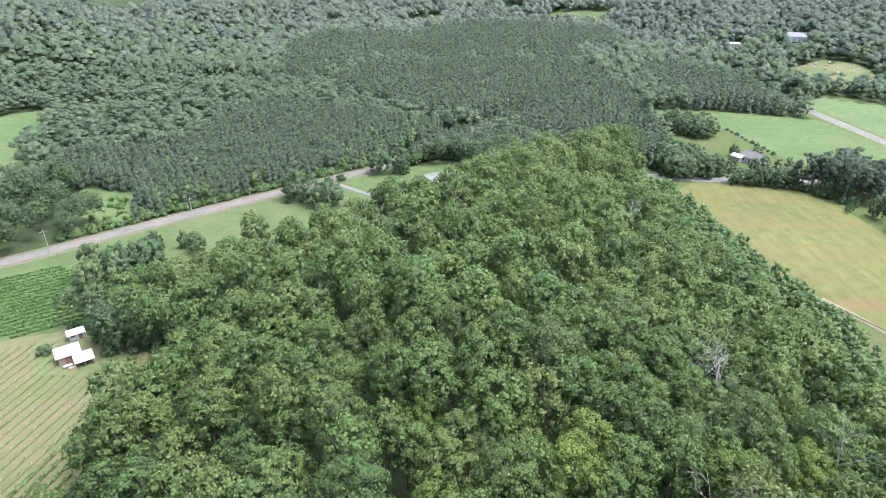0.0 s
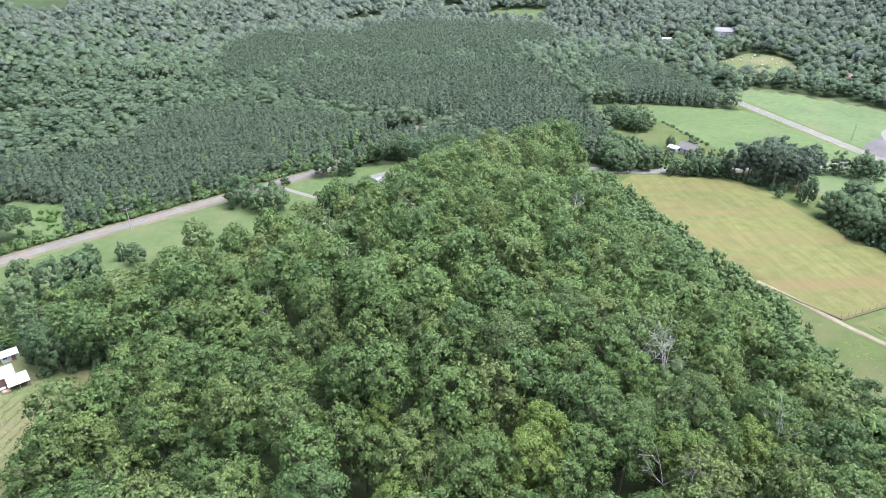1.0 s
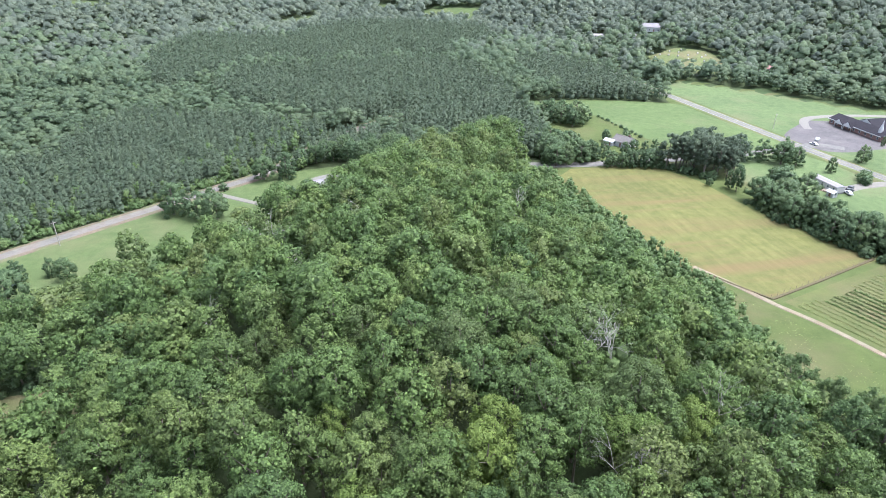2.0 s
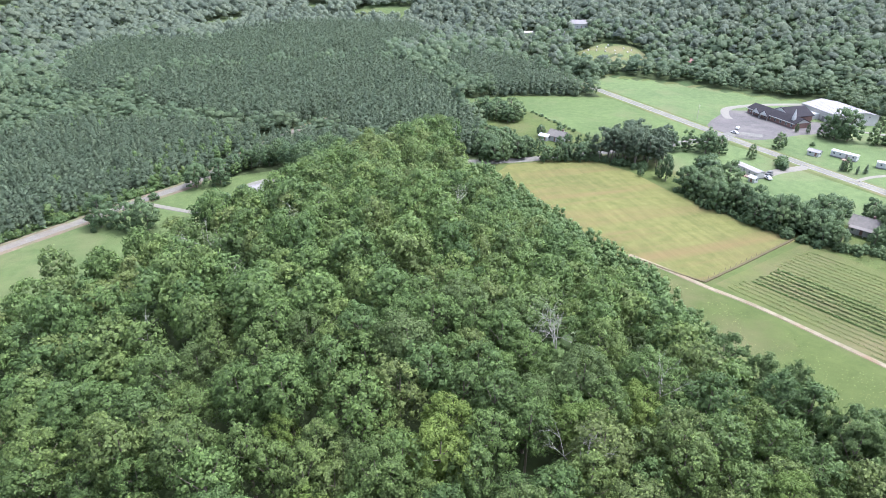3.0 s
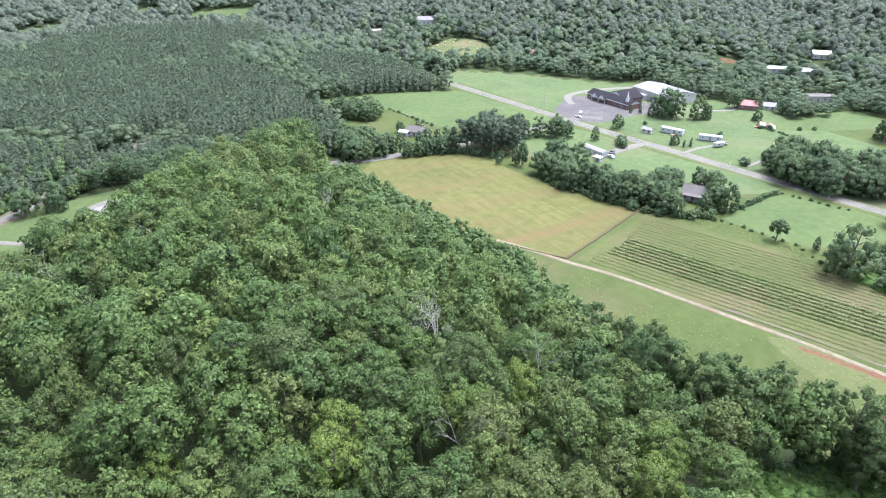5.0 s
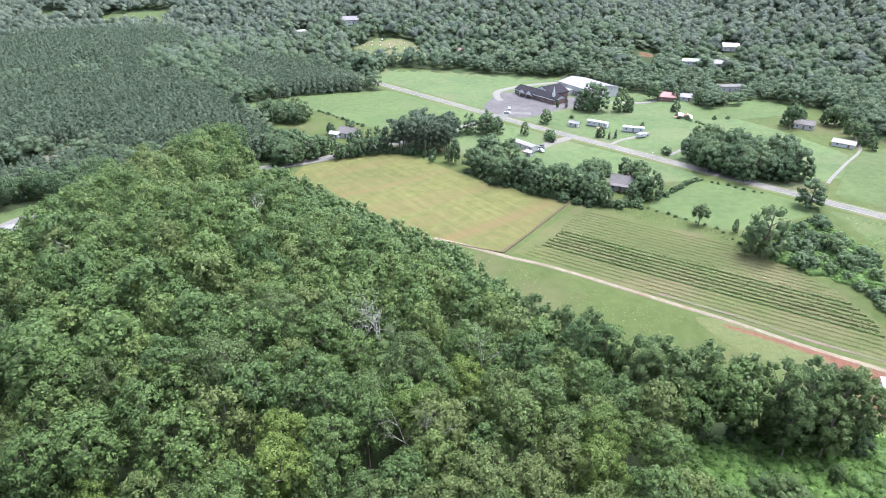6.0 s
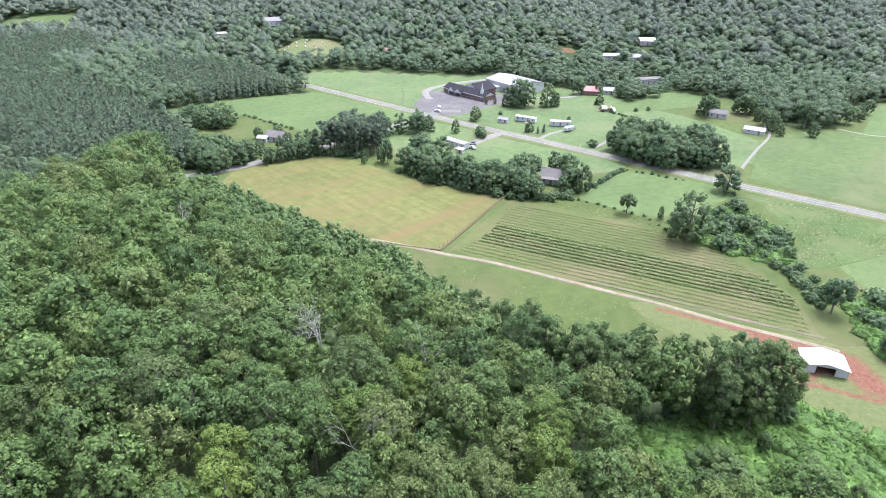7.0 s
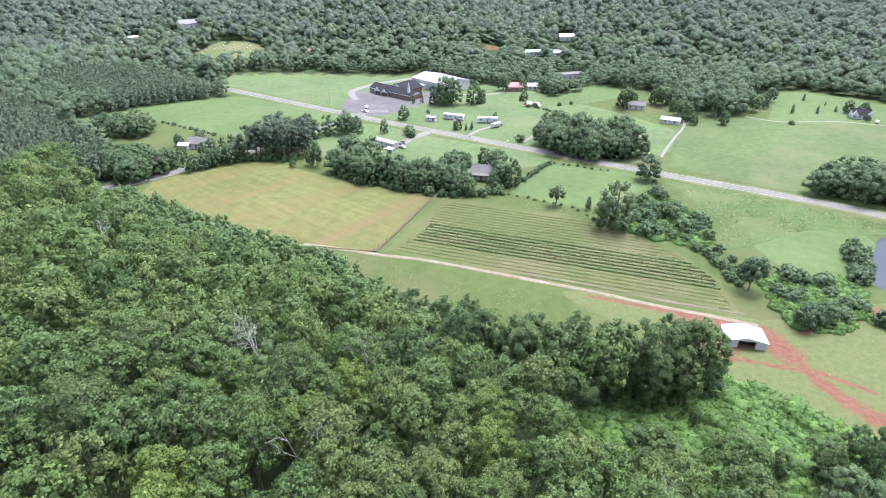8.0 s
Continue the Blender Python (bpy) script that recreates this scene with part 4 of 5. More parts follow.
def fill(poly, spacing, kind, lo, hi, wide=1.0, skip=()):
    xs, ys = [p[0] for p in poly], [p[1] for p in poly]
    gx, gy = jitter_grid(rng, min(xs), max(xs), min(ys), max(ys), spacing, 0.33)
    k = inside(poly, gx, gy)
    for x, y in zip(gx[k], gy[k]):
        if all(math.hypot(x - a, y - b) > r for a, b, r in skip):
            kind(float(x), float(y), rng.uniform(lo, hi), wide * rng.uniform(0.9, 1.15))


# hedge and grove between hay field and side road
fill([(126, 259), (148, 252), (157, 249), (160, 258)], 4.2, oak, 6.5, 9.5)
fill([(100, 262), (118, 258), (126, 264), (128, 280), (120, 292), (104, 290)], 5.4, oak, 8, 12)
for x, y, h, w in ((131, 256, 9, 1.0), (137, 254, 8, 0.9), (142, 254, 9, 0.95), (148, 252, 9, 1.0), (153, 251, 8, 1.0), (128, 266, 10, 0.9), (136, 272, 8, 0.9), (147, 272, 7, 0.9), (152, 273, 7.5, 0.9), (157, 271, 7, 0.9), (162, 270, 8, 0.9), (-9, 239, 9, 1.0), (-15, 241, 6, 0.9), (6, 244, 8, 1.0),
                   (372, 158, 12, 1.0), (380, 156, 11, 1.0), (393, 146, 11, 1.0), (398, 140, 12, 1.0), (378, 124, 10, 0.9), (383, 121, 9, 0.9), (440, 33, 4.5, 1.0), (455, 46, 9, 1.0), (459, 38, 8, 1.0)):
    oak(x, y, h, w)
fill([(156, 250), (163, 243), (170, 233), (180, 232), (190, 244), (190, 258), (166, 258)], 5.4, pine, 13, 19, 1.0)
fill([(154, 250), (162, 241), (170, 231), (173, 233), (164, 246), (156, 253)], 3.6, shrub, 2.5, 5)
for x, y, h, w in ((201, 254, 12, 1.05), (210, 252, 11, 1.1), (216, 246, 12, 1.15), (221, 251, 12, 1.0), (222, 243, 10, 1.0), (173, 218, 13, 0.55), (172, 222, 9, 0.6), (165, 226, 4, 1.0),
                   (186, 207, 15, 1.15), (192, 214, 13, 1.1), (193, 202, 14, 1.1), (197, 228, 7, 0.8), (213, 136, 13, 0.85), (217, 146, 12, 0.9), (222, 150, 12, 0.95), (226, 160, 10, 0.9),
                   (212, 98, 6, 0.55), (202, 82, 20, 0.95), (207, 88, 11, 1.0), (259, 93, 13, 1.15), (178, 11, 9, 1.1), (183, 7, 8, 1.1),
                   (258, 242, 9, 1.0), (300, 247, 19, 1.0), (305, 243, 17, 1.0), (297, 251, 10, 1.0), (315, 234, 15, 0.9), (320, 231, 10, 0.9), (326, 236, 6, 0.9), (232, 232, 8, 0.8), (264, 206, 7, 0.9),
                   (293, 201, 5, 0.8), (147, 294, 7, 0.9), (289, 262, 6, 0.5), (294, 259, 6, 0.5), (344, 214, 8, 0.9), (358, 240, 12, 1.0), (367, 230, 9, 0.9), (372, 216, 10, 0.9), (385, 206, 9, 0.9)):
    oak(x, y, h, w)
for x, y, h, w in ((207, 110, 9, 0.95), (189, 30, 12, 0.95), (145, 36, 9, 0.7)):
    lone(x, y, h, w)
# the hedgerow below the road
HEDGE_SKIP = ((212, 151, 7.5), (206, 146.5, 6.0), (200, 142, 4.5))
fill([(170, 208), (172, 187), (179, 168), (183, 154), (192, 148), (196, 160), (190, 180), (184, 205)], 5.2, oak, 9, 13, 1.0)
fill([(186, 156), (190, 143), (203, 134), (213, 141), (222, 152), (214, 164), (200, 166)], 5.4, oak, 8, 13, 0.95, HEDGE_SKIP)
fill([(168, 206), (170, 187), (177, 168), (182, 153), (189, 143), (202, 132), (206, 135), (192, 146), (182, 168), (174, 190), (172, 206)], 3.4, shrub, 2.0, 4, 1.0)
# thickets and groves
fill([(204, 76), (206, 60), (210, 50), (226, 54), (238, 68), (246, 84), (232, 86), (216, 84)], 6.5, shrub, 3, 6.0, 1.0)
fill([(214, 70), (226, 62), (232, 74), (222, 82)], 6, oak, 6, 8, 1.1)
fill([(196, 29), (186, 22), (179, 14), (182, 5), (196, -1), (208, 2), (213, 10), (208, 22)], 7.0, shrub, 2.5, 5.5, 1.1)
fill([(189, 33), (200, 46), (206, 56), (210, 46), (200, 30)], 3.6, shrub, 1.5, 3.5, 1.1)
fill([(262, 148), (263, 124), (275, 108), (292, 106), (306, 128), (300, 152), (290, 168), (274, 160)], 6.6, oak, 10, 17.5, 1.0)
fill([(288, 32), (291, 6), (296, -20), (320, -18), (318, 30)], 6.6, oak, 10, 16, 1.05)
fill([(128, 328), (136, 318), (146, 320), (150, 334), (140, 346), (128, 344)], 6.5, oak, 10, 14, 1.0)
fill([(214, 4), (222, 2), (236, 4), (246, 8), (240, 12), (222, 8)], 4.5, shrub, 3, 5.5, 1.0)
fill([(104, -2), (112, -4), (122, -12), (128, -20), (120, -34), (100, -34), (98, -14)], 6.4, oak, 7, 11, 1.0)
fill([(330, 204), (346, 220), (350, 218), (334, 198)], 5, shrub, 1.5, 3, 1.0)
fill([(380, 210), (416, 214), (416, 209), (382, 205)], 4, shrub, 2.5, 4, 1.0)
for x, y, h, w in ((367, 154, 14, 0.9), (392, 141, 13, 1.0), (368, 115, 12, 0.9), (362, 109, 8, 0.8), (390, 106, 15, 1.0), (374, 96, 9, 0.9), (409, 118, 14, 1.0), (417, 92, 12, 1.0), (431, 89, 10, 0.9), (452, 91, 10, 1.0), (402, 106, 12, 1.0), (400, 128, 12, 1.0), (384, 130, 9, 0.8)):
    (lone if h > 12 else oak)(x, y, h, w)
for x, y, h in ((279, 241, 2.2), (238, 219, 5.0), (241, 222, 5.0), (236, 216, 4.5), (269, 168, 4.5), (290, 171, 3.5), (194, -5, 5), (192, -8, 4), (160, 297, 4.5), (222, 214, 2.0),
                (348, 190, 2.5), (356, 186, 2.5), (402, 66, 3), (-103, 129, 3.2), (-102, 141, 2.4), (-44, 255, 3.6), (-49, 251, 3.6), (-88, 196, 3), (140, 262, 2.4), (150, 302, 2)):
    shrub(x, y, h)
for x, y, h in ((267, 247, 4.5), (262, 207, 4.5), (265, 201, 4.2), (269, 200, 4.8), (440, 60, 5), (452, 52, 4), (447, 40, 3), (464, 60, 3), (470, 74, 5), (430, 72, 6)):
    cedar(x, y, h)
# hedge lines
for (ax, ay), (bx, by), step, h in (((162, 339), (169, 297), 4.5, 1.8), ((218, 135), (250, 138), 2.6, 2.2), ((251, 136), (258, 112), 3.2, 1.5), ((204, 131), (209, 108), 3.4, 1.2), ((209, 104), (204, 88), 3.6, 1.4), ((333, 196), (332, 184), 3, 2.0)):
    n = max(2, int(math.hypot(bx - ax, by - ay) / step))
    for i in range(n + 1):
        shrub(ax + (bx - ax) * i / n + rng.uniform(-0.6, 0.6), ay + (by - ay) * i / n + rng.uniform(-0.6, 0.6), h * rng.uniform(0.6, 1.2), 1.1)
# trees by the left road, the lawn and the barn
for x, y, h, w in ((-60, 233, 14, 1.15), (-50, 227, 12, 1.1), (-43, 226, 12, 1.05), (-28, 265, 12, 1.1), (-18.5, 266, 13, 1.05), (-12, 280, 9, 1.0), (-5, 283, 10, 1.0), (3, 285, 10, 1.0), (10, 284, 11, 1.0), (17, 280, 11, 1.0), (22, 272, 12, 1.0), (-110, 169, 13, 0.95), (-100, 166, 14, 1.05), (-94, 172, 13, 1.05), (-105, 158, 12, 1.0),
                   (-97, 188, 7, 0.9), (-89, 190, 7, 0.9), (-101, 193, 5, 0.9), (-83, 186, 8, 1.0), (-98, 148, 10, 0.9), (-90, 136, 12, 1.0), (-84, 132, 11, 1.0), (-77, 134, 10, 1.0), (-70, 134, 9, 1.0)):
    oak(x, y, h, w)
for x, y in ((-86, 129), (-80, 130), (-74, 131), (-68, 133), (-64, 133)):
    shrub(x, y, rng.uniform(2, 4))
# tall dark trees at the foot of the ridge, above the creeper slope
for x, y, h, w in ((104, 52, 19, 0.95), (109, 48, 20, 0.95), (113, 42, 20, 0.95), (118, 37, 21, 0.95), (123, 33, 20, 0.95), (128, 28, 19, 0.95), (132, 25, 15, 1.1), (116, 32, 17, 0.95), (102, 60, 18, 0.95), (99, 68, 18, 0.95),
                   (122, 27, 14, 1.0), (96, 78, 17, 1.0), (130, 32, 15, 1.0), (112, 50, 18, 0.95), (106, 58, 18, 0.95), (94, 86, 17, 1.0), (101, 74, 17, 0.95), (92, 70, 18, 1.0), (97, 56, 19, 1.0)):
    plant(TALL, x, y, h + rng.uniform(1, 4), w, 17)
fill([(104, 50), (114, 40), (124, 30), (133, 21), (136, 28), (124, 37), (112, 48), (104, 60)], 4.6, oak, 6, 9, 1.0)


for x, y, h in ((104, 9, 7), (110, 11, 7), (113, 8, 8), (114, 4, 7), (120, -4, 10), (127, -7, 10), (126, -12, 9), (134, -12, 8), (118, 22, 5)):
    plant(TALL, x, y, h * 1.15, 1.2, 17)


# ---- creeper slope ----
CREEPER = [(100, 48), (112, 41), (122, 34), (134, 26), (140, 22), (141, 6), (139, -8), (135, -20), (124, -28), (106, -26), (94, -8), (86, 14), (85, 30), (91, 42)]
sheet("creeper_slope", CREEPER, CREEPER_GROUND, 0.12, "green creeper-covered slope below the forest", "slope", round_n=3, ragged=2, step=8)
MOUND = [broad_crown(400 + i, tall=1.5, rad=2.2, low=-0.7, lobes=9, count=70, size=0.5, fill=0.75) for i in range(5)]
cx, cy = jitter_grid(rng, 84, 144, -30, 48, 2.2)
k = inside(CREEPER, cx, cy)
scatter_mesh("creeper", KUDZU, MOUND, cx[k], cy[k], rng.uniform(0.3, 1.0, k.sum()) ** 1.6 * 1.5 + 0.2, rng, "bright green creeping vine smothering the slope in mounds", "creeper", 0.2, 0.3)


# creeper also over the thickets below the road, and weeds in the rough meadow
THICKETS = ([(203, 78), (205, 60), (210, 49), (228, 54), (240, 68), (248, 86), (232, 88), (216, 86)], [(197, 30), (186, 23), (177, 14), (181, 3), (196, -2), (209, 1), (215, 10), (209, 23)])
cx, cy = jitter_grid(rng, 170, 252, -8, 92, 2.6)
k = inside(THICKETS[0], cx, cy) | inside(THICKETS[1], cx, cy)
scatter_mesh("thicket_creeper", KUDZU, MOUND, cx[k], cy[k], rng.uniform(0.6, 1.4, k.sum()), rng, "green creeper mounds over a low thicket", "creeper", 0.2, 0.3)


def weeds(name, poly, n, size, mat, label):
    """Loose low weeds over a rough patch of ground."""
    xs, ys = [p[0] for p in poly], [p[1] for p in poly]
    x, y = rng.uniform(min(xs), max(xs), n), rng.uniform(min(ys), max(ys), n)
    clump = np.sin(x * 0.21 + 1.3 * np.sin(y * 0.13)) + np.sin(y * 0.27 + 1.1 * np.sin(x * 0.17))
    k = inside(poly, x, y) & (clump > rng.uniform(-1.2, 1.2, n))
    x, y = x[k], y[k]
    p = np.stack([x, y, heights(x, y) + rng.uniform(0.1, 0.5, len(x)) * size], 1)
    v, f = sprays(rng, p, np.tile(np.array([0.0, 0.0, 1.0]), (len(x), 1)), size, 0.4, soft=np.tile(np.array([0.0, 0.0, 1.0]), (len(x), 1)))
    tagged(quads_object(name, v, f, mat, np.repeat(rng.uniform(0, 1, len(x)), 4)), label, "weeds", kind="stuff")


weeds("meadow_weeds", VERGE, 9000, 0.8, WEED, "rough green weeds in the meadow below the road")
weeds("yard_weeds", YARD, 2500, 0.4, WEED, "thin weeds on worn ground")
weeds("slope_weeds", [(100, 150), (112, 156), (128, 128), (146, 82), (158, 46), (148, 38), (126, 38), (110, 62), (100, 92)], 6000, 0.4, WEED, "scattered weeds in the grass strip along the track")
weeds("hedge_weeds", [(196, 146), (206, 128), (212, 104), (203, 84), (196, 84), (200, 108), (190, 136)], 3000, 0.6, WEED, "weeds along the field edge")


# low growth where the ridge canopy opens
UNDER = [broad_crown(430 + i, tall=5.0, rad=2.6, low=-0.2, lobes=12, count=260, size=0.42, rag=0.4) for i in range(4)]
ux = np.concatenate([gx + rng.normal(0, gr * 0.9, 16) for gx, gy, gr in GAPS])
uy = np.concatenate([gy + rng.normal(0, gr * 0.9, 16) for gx, gy, gr in GAPS])
scatter_mesh("ridge_undergrowth", RIDGE_FOOT, UNDER, ux, uy, rng.uniform(0.7, 1.9, len(ux)), rng, "shaded green undergrowth in gaps of the ridge canopy", "undergrowth", 0.2, 0.3)


# brush along the pines' edge by the left road
BRUSH = [broad_crown(420 + i, tall=2.6, rad=1.6, low=-0.3, lobes=5, count=64, size=0.7) for i in range(4)]
bx, by = jitter_grid(rng, -135, -20, 190, 285, 2.2)
d = from_line(smooth_line(LEFT_ROAD), bx, by)
side = np.interp(bx, [-190, -145, -113, -81, -46, -31, -16], [145, 177, 204, 230, 258, 270, 290])
k = (d > 5.2) & (d < 10.5) & (by > side + 2) & ~inside(CLEAR_L, bx, by)
scatter_mesh("roadside_brush", YOUNG, BRUSH, bx[k], by[k], rng.uniform(0.5, 1.4, k.sum()), rng, "green brush along the edge of the pines", "brush", 0.1, 0.3)
k = inside(CLEAR_L, bx, by) & (rng.uniform(0, 1, len(bx)) < 0.3)
scatter_mesh("clearing_brush", KUDZU, BRUSH, bx[k], by[k], rng.uniform(0.3, 0.8, k.sum()), rng, "light green brush in the roadside clearing", "brush", 0.1, 0.3)


# ---- vine and crop rows ----
def row_strip(name, a, b, tall, wide, dens, mat, size, label, category, group, gap=0.0):
    """One row of leafy plants from a to b."""
    n = max(4, int(math.hypot(b[0] - a[0], b[1] - a[1]) * dens))
    u = rng.uniform(0, 1, n)
    if gap:
        u = u[(np.sin(u * 57 + a[0]) + np.sin(u * 23 + a[1])) > -1.6 + 2.6 * gap]
        n = len(u)
    dx, dy = b[0] - a[0], b[1] - a[1]
    ll = math.hypot(dx, dy)
    off = rng.normal(0, wide / 2, n)
    x = a[0] + dx * u - dy / ll * off
    y = a[1] + dy * u + dx / ll * off
    z = heights(x, y) + 0.15 + rng.uniform(0.1, 1, n) * tall * (1 - np.minimum(np.abs(off) / wide, 0.7))
    v, f = sprays(rng, np.stack([x, y, z], 1), np.stack([rng.normal(0, 0.4, n), rng.normal(0, 0.4, n), np.ones(n)], 1), size)
    k = max(3, int(ll / 1.5))
    s = np.linspace(0, 1, k)
    bx, by = a[0] + dx * s, a[1] + dy * s
    hz = heights(bx, by)
    top = hz + tall * rng.uniform(0.3, 0.6, k)
    nx, ny = -dy / ll * wide * 0.5, dx / ll * wide * 0.5
    wv = np.stack([np.stack([bx - nx, by - ny, hz - 0.1], 1), np.stack([bx, by, top], 1), np.stack([bx + nx, by + ny, hz - 0.1], 1)], 1).reshape(-1, 3)
    e = np.arange(k - 1)[:, None] * 3
    wf = np.concatenate([e + np.array([0, 3, 4, 1]), e + np.array([1, 4, 5, 2])])
    v, f = merge([(v, f), (wv, wf)])
    return tagged(quads_object(name, v, f, mat, np.repeat(rng.uniform(0, 1), len(v))), label, category, group)


def clip_row(poly, p, d):
    """The stretch of a line through p with direction d that lies in a polygon."""
    s = np.arange(-160, 160, 1.0)
    k = inside(poly, p[0] + d[0] * s, p[1] + d[1] * s)
    if k.sum() < 6:
        return None
    s = s[k]
    return (p[0] + d[0] * s[0], p[1] + d[1] * s[0]), (p[0] + d[0] * s[-1], p[1] + d[1] * s[-1])


D = Vector((42, -108)).normalized()
N = Vector((-D.y, D.x))
for i in range(21):
    o = 2.2 + 2.4 * i
    r = clip_row(VINEYARD, (150 + N.x * o, 84 + N.y * o), D)
    if r:
        strong = 5 <= i <= 11
        late = 5 if strong else 3
        row_strip("vine_hedge", (r[0][0] + D.x * late, r[0][1] + D.y * late), (r[1][0] - D.x, r[1][1] - D.y), 0.8 if strong else 0.4, 0.34 if strong else 0.28, 11 if strong else 6, VINE if strong else WEED, 0.52 if strong else 0.36,
                  "leafy trellised vine row" if strong else "thin young vine row in grass", "vine row", "rows of the vineyard")
D = Vector((17, 11)).normalized()
N = Vector((-D.y, D.x))
for i in range(21):
    r = clip_row(VINES_L, (-122 + N.x * 2.2 * i + 6, 128 + N.y * 2.2 * i), D)
    if r:
        row_strip("crop_hedge", r[0], r[1], 0.95, 0.5, 14, CROP, 0.55, "lush bright green crop row", "crop row", "rows of the crop field")
D = Vector((4, 17)).normalized()
N = Vector((-D.y, D.x))
tubes = []
for i in range(34):
    r = clip_row(VINEYARD_L, (-62 + N.x * 2.5 * i, 100 + N.y * 2.5 * i), D)
    if r:
        full = 3 <= i < 8
        row_strip("vine_hedge", r[0], (r[1][0] - D.x * 4, r[1][1] - D.y * 4), 1.1 if full else 0.5, 0.7 if full else 0.5, 8 if full else 3.5, VINE, 0.6 if full else 0.5, "leafy dark vine row by the wood" if full else "sparse young vine row in worn grass", "vine row", "rows of the young vineyard")
        strip("mulch_line", [r[0], ((r[0][0] + r[1][0]) / 2, (r[0][1] + r[1][1]) / 2), (r[1][0] - D.x * 4, r[1][1] - D.y * 4)], 0.6, BROWN_WEED if full else THIN_GRASS, 0.22, "brown bare strip under a vine row", "soil strip")
        ln = math.hypot(r[1][0] - r[0][0], r[1][1] - r[0][1])
        for s in np.arange(2, ln - 5, 3.2):
            if rng.uniform() < 0.6:
                tubes.append((r[0][0] + D.x * s, r[0][1] + D.y * s))
tv = []
for x, y in tubes:
    v, f = tube((x, y, height(x, y)), (x + rng.normal(0, 0.04), y, height(x, y) + 0.7), 0.055, 0.055, 4)
    tv.append((v, f))
tagged(quads_object("grow_tubes", *merge(tv), WHITE_WALL), "white plastic grow tubes round young vines", "grow tube", kind="stuff")


# ---- dead trees ----
def dead_tree(x, y, tall, seed, lean=0.0):
    """A bare bleached tree with forking limbs."""
    r = np.random.default_rng(seed)
    parts = []

    def limb(p, d, length, rad, depth):
        q = p + d * length
        parts.append(tube(p, q, rad, rad * 0.6, 6 if depth < 2 else 4))
        if depth >= 5:
            return
        for _ in range(3 if depth < 3 else 2):
            n = d + r.normal(0, 0.45, 3)
            n[2] = max(n[2], 0.1)
            limb(q, n / np.linalg.norm(n), length * r.uniform(0.5, 0.75), rad * 0.55, depth + 1)

    d = np.array([lean, lean * 0.4, 1.0])
    limb(np.array([0, 0, -0.5]), d / np.linalg.norm(d), tall * 0.45, 0.18, 0)
    ob = tagged(quads_object("dead_tree", *merge(parts), DEADWOOD), "bare bleached grey dead tree among green crowns", "dead tree", "dead trees")
    ob.matrix_basis = pose(x, y, height(x, y))


for i, (x, y, h, ln) in enumerate(((49, 94, 17, 0.1), (43, 61, 17, -0.1), (-31, 125, 15, 0.1), (-47, 77, 15, 0.15), (53, 160, 16, 0.1), (-15, 164, 16, -0.1), (75, 12, 16, 0.0), (54, 92, 18, 0.0), (12, 163, 16, 0.1), (66, 74, 17, 0.05), (-14, 140, 16, 0.1))):
    dead_tree(x, y, h, 500 + i, ln)


# ---- buildings and small things ----
def part(name, bm, mat, parent, label=""):
    """Links a bmesh as one mesh object under a thing or a part."""
    me = bpy.data.meshes.new(name)
    bmesh.ops.recalc_face_normals(bm, faces=bm.faces[:])
    bm.to_mesh(me)
    bm.free()
    me.materials.append(mat)
    ob = new(name, me)
    ob.parent = parent
    return tagged(ob, label)


def box(bm, x, y, z, sx, sy, sz, bevel=0.0):
    """A block with its foot centred at x, y, z."""
    r = bmesh.ops.create_cube(bm, size=1, matrix=Matrix.Translation((x, y, z + sz / 2)) @ Matrix.Diagonal((sx, sy, sz, 1)))
    if bevel:
        es = list({e for v in r["verts"] for e in v.link_edges})
        bmesh.ops.bevel(bm, geom=es, offset=bevel, segments=1, affect="EDGES")
    return bm


def block(x, y, z, sx, sy, sz, bevel=0.0):
    return box(bmesh.new(), x, y, z, sx, sy, sz, bevel)


def prism(bm, outline, along, a, b):
    """An outline in the plane across an axis ('x' or 'y'), drawn out from a to b."""
    ends = []
    for k in (a, b):
        ends.append([bm.verts.new((k, u, v) if along == "x" else (u, k, v)) for u, v in outline])
    bm.faces.new(ends[0])
    bm.faces.new(list(reversed(ends[1])))
    n = len(outline)
    for i in range(n):
        bm.faces.new((ends[0][i], ends[0][(i + 1) % n], ends[1][(i + 1) % n], ends[1][i]))
    return bm


def gable_wall(w, d, h, rise, x=0.0, y=0.0):
    """A body with gable ends; the ridge runs along x."""
    return prism(bmesh.new(), [(y - d / 2, -0.3), (y + d / 2, -0.3), (y + d / 2, h), (y, h + rise), (y - d / 2, h)], "x", x - w / 2, x + w / 2)


def gable_roof(w, d, h, rise, over=0.4, thick=0.16, x=0.0, y=0.0):
    """Two pitched slabs that meet at a ridge along x."""
    s = rise / (d / 2)
    e = d / 2 + over
    o = [(y - e, h - over * s + 0.02), (y, h + rise + 0.02), (y + e, h - over * s + 0.02), (y + e, h - over * s + thick), (y, h + rise + thick), (y - e, h - over * s + thick)]
    return prism(bmesh.new(), o, "x", x - w / 2 - over, x + w / 2 + over)


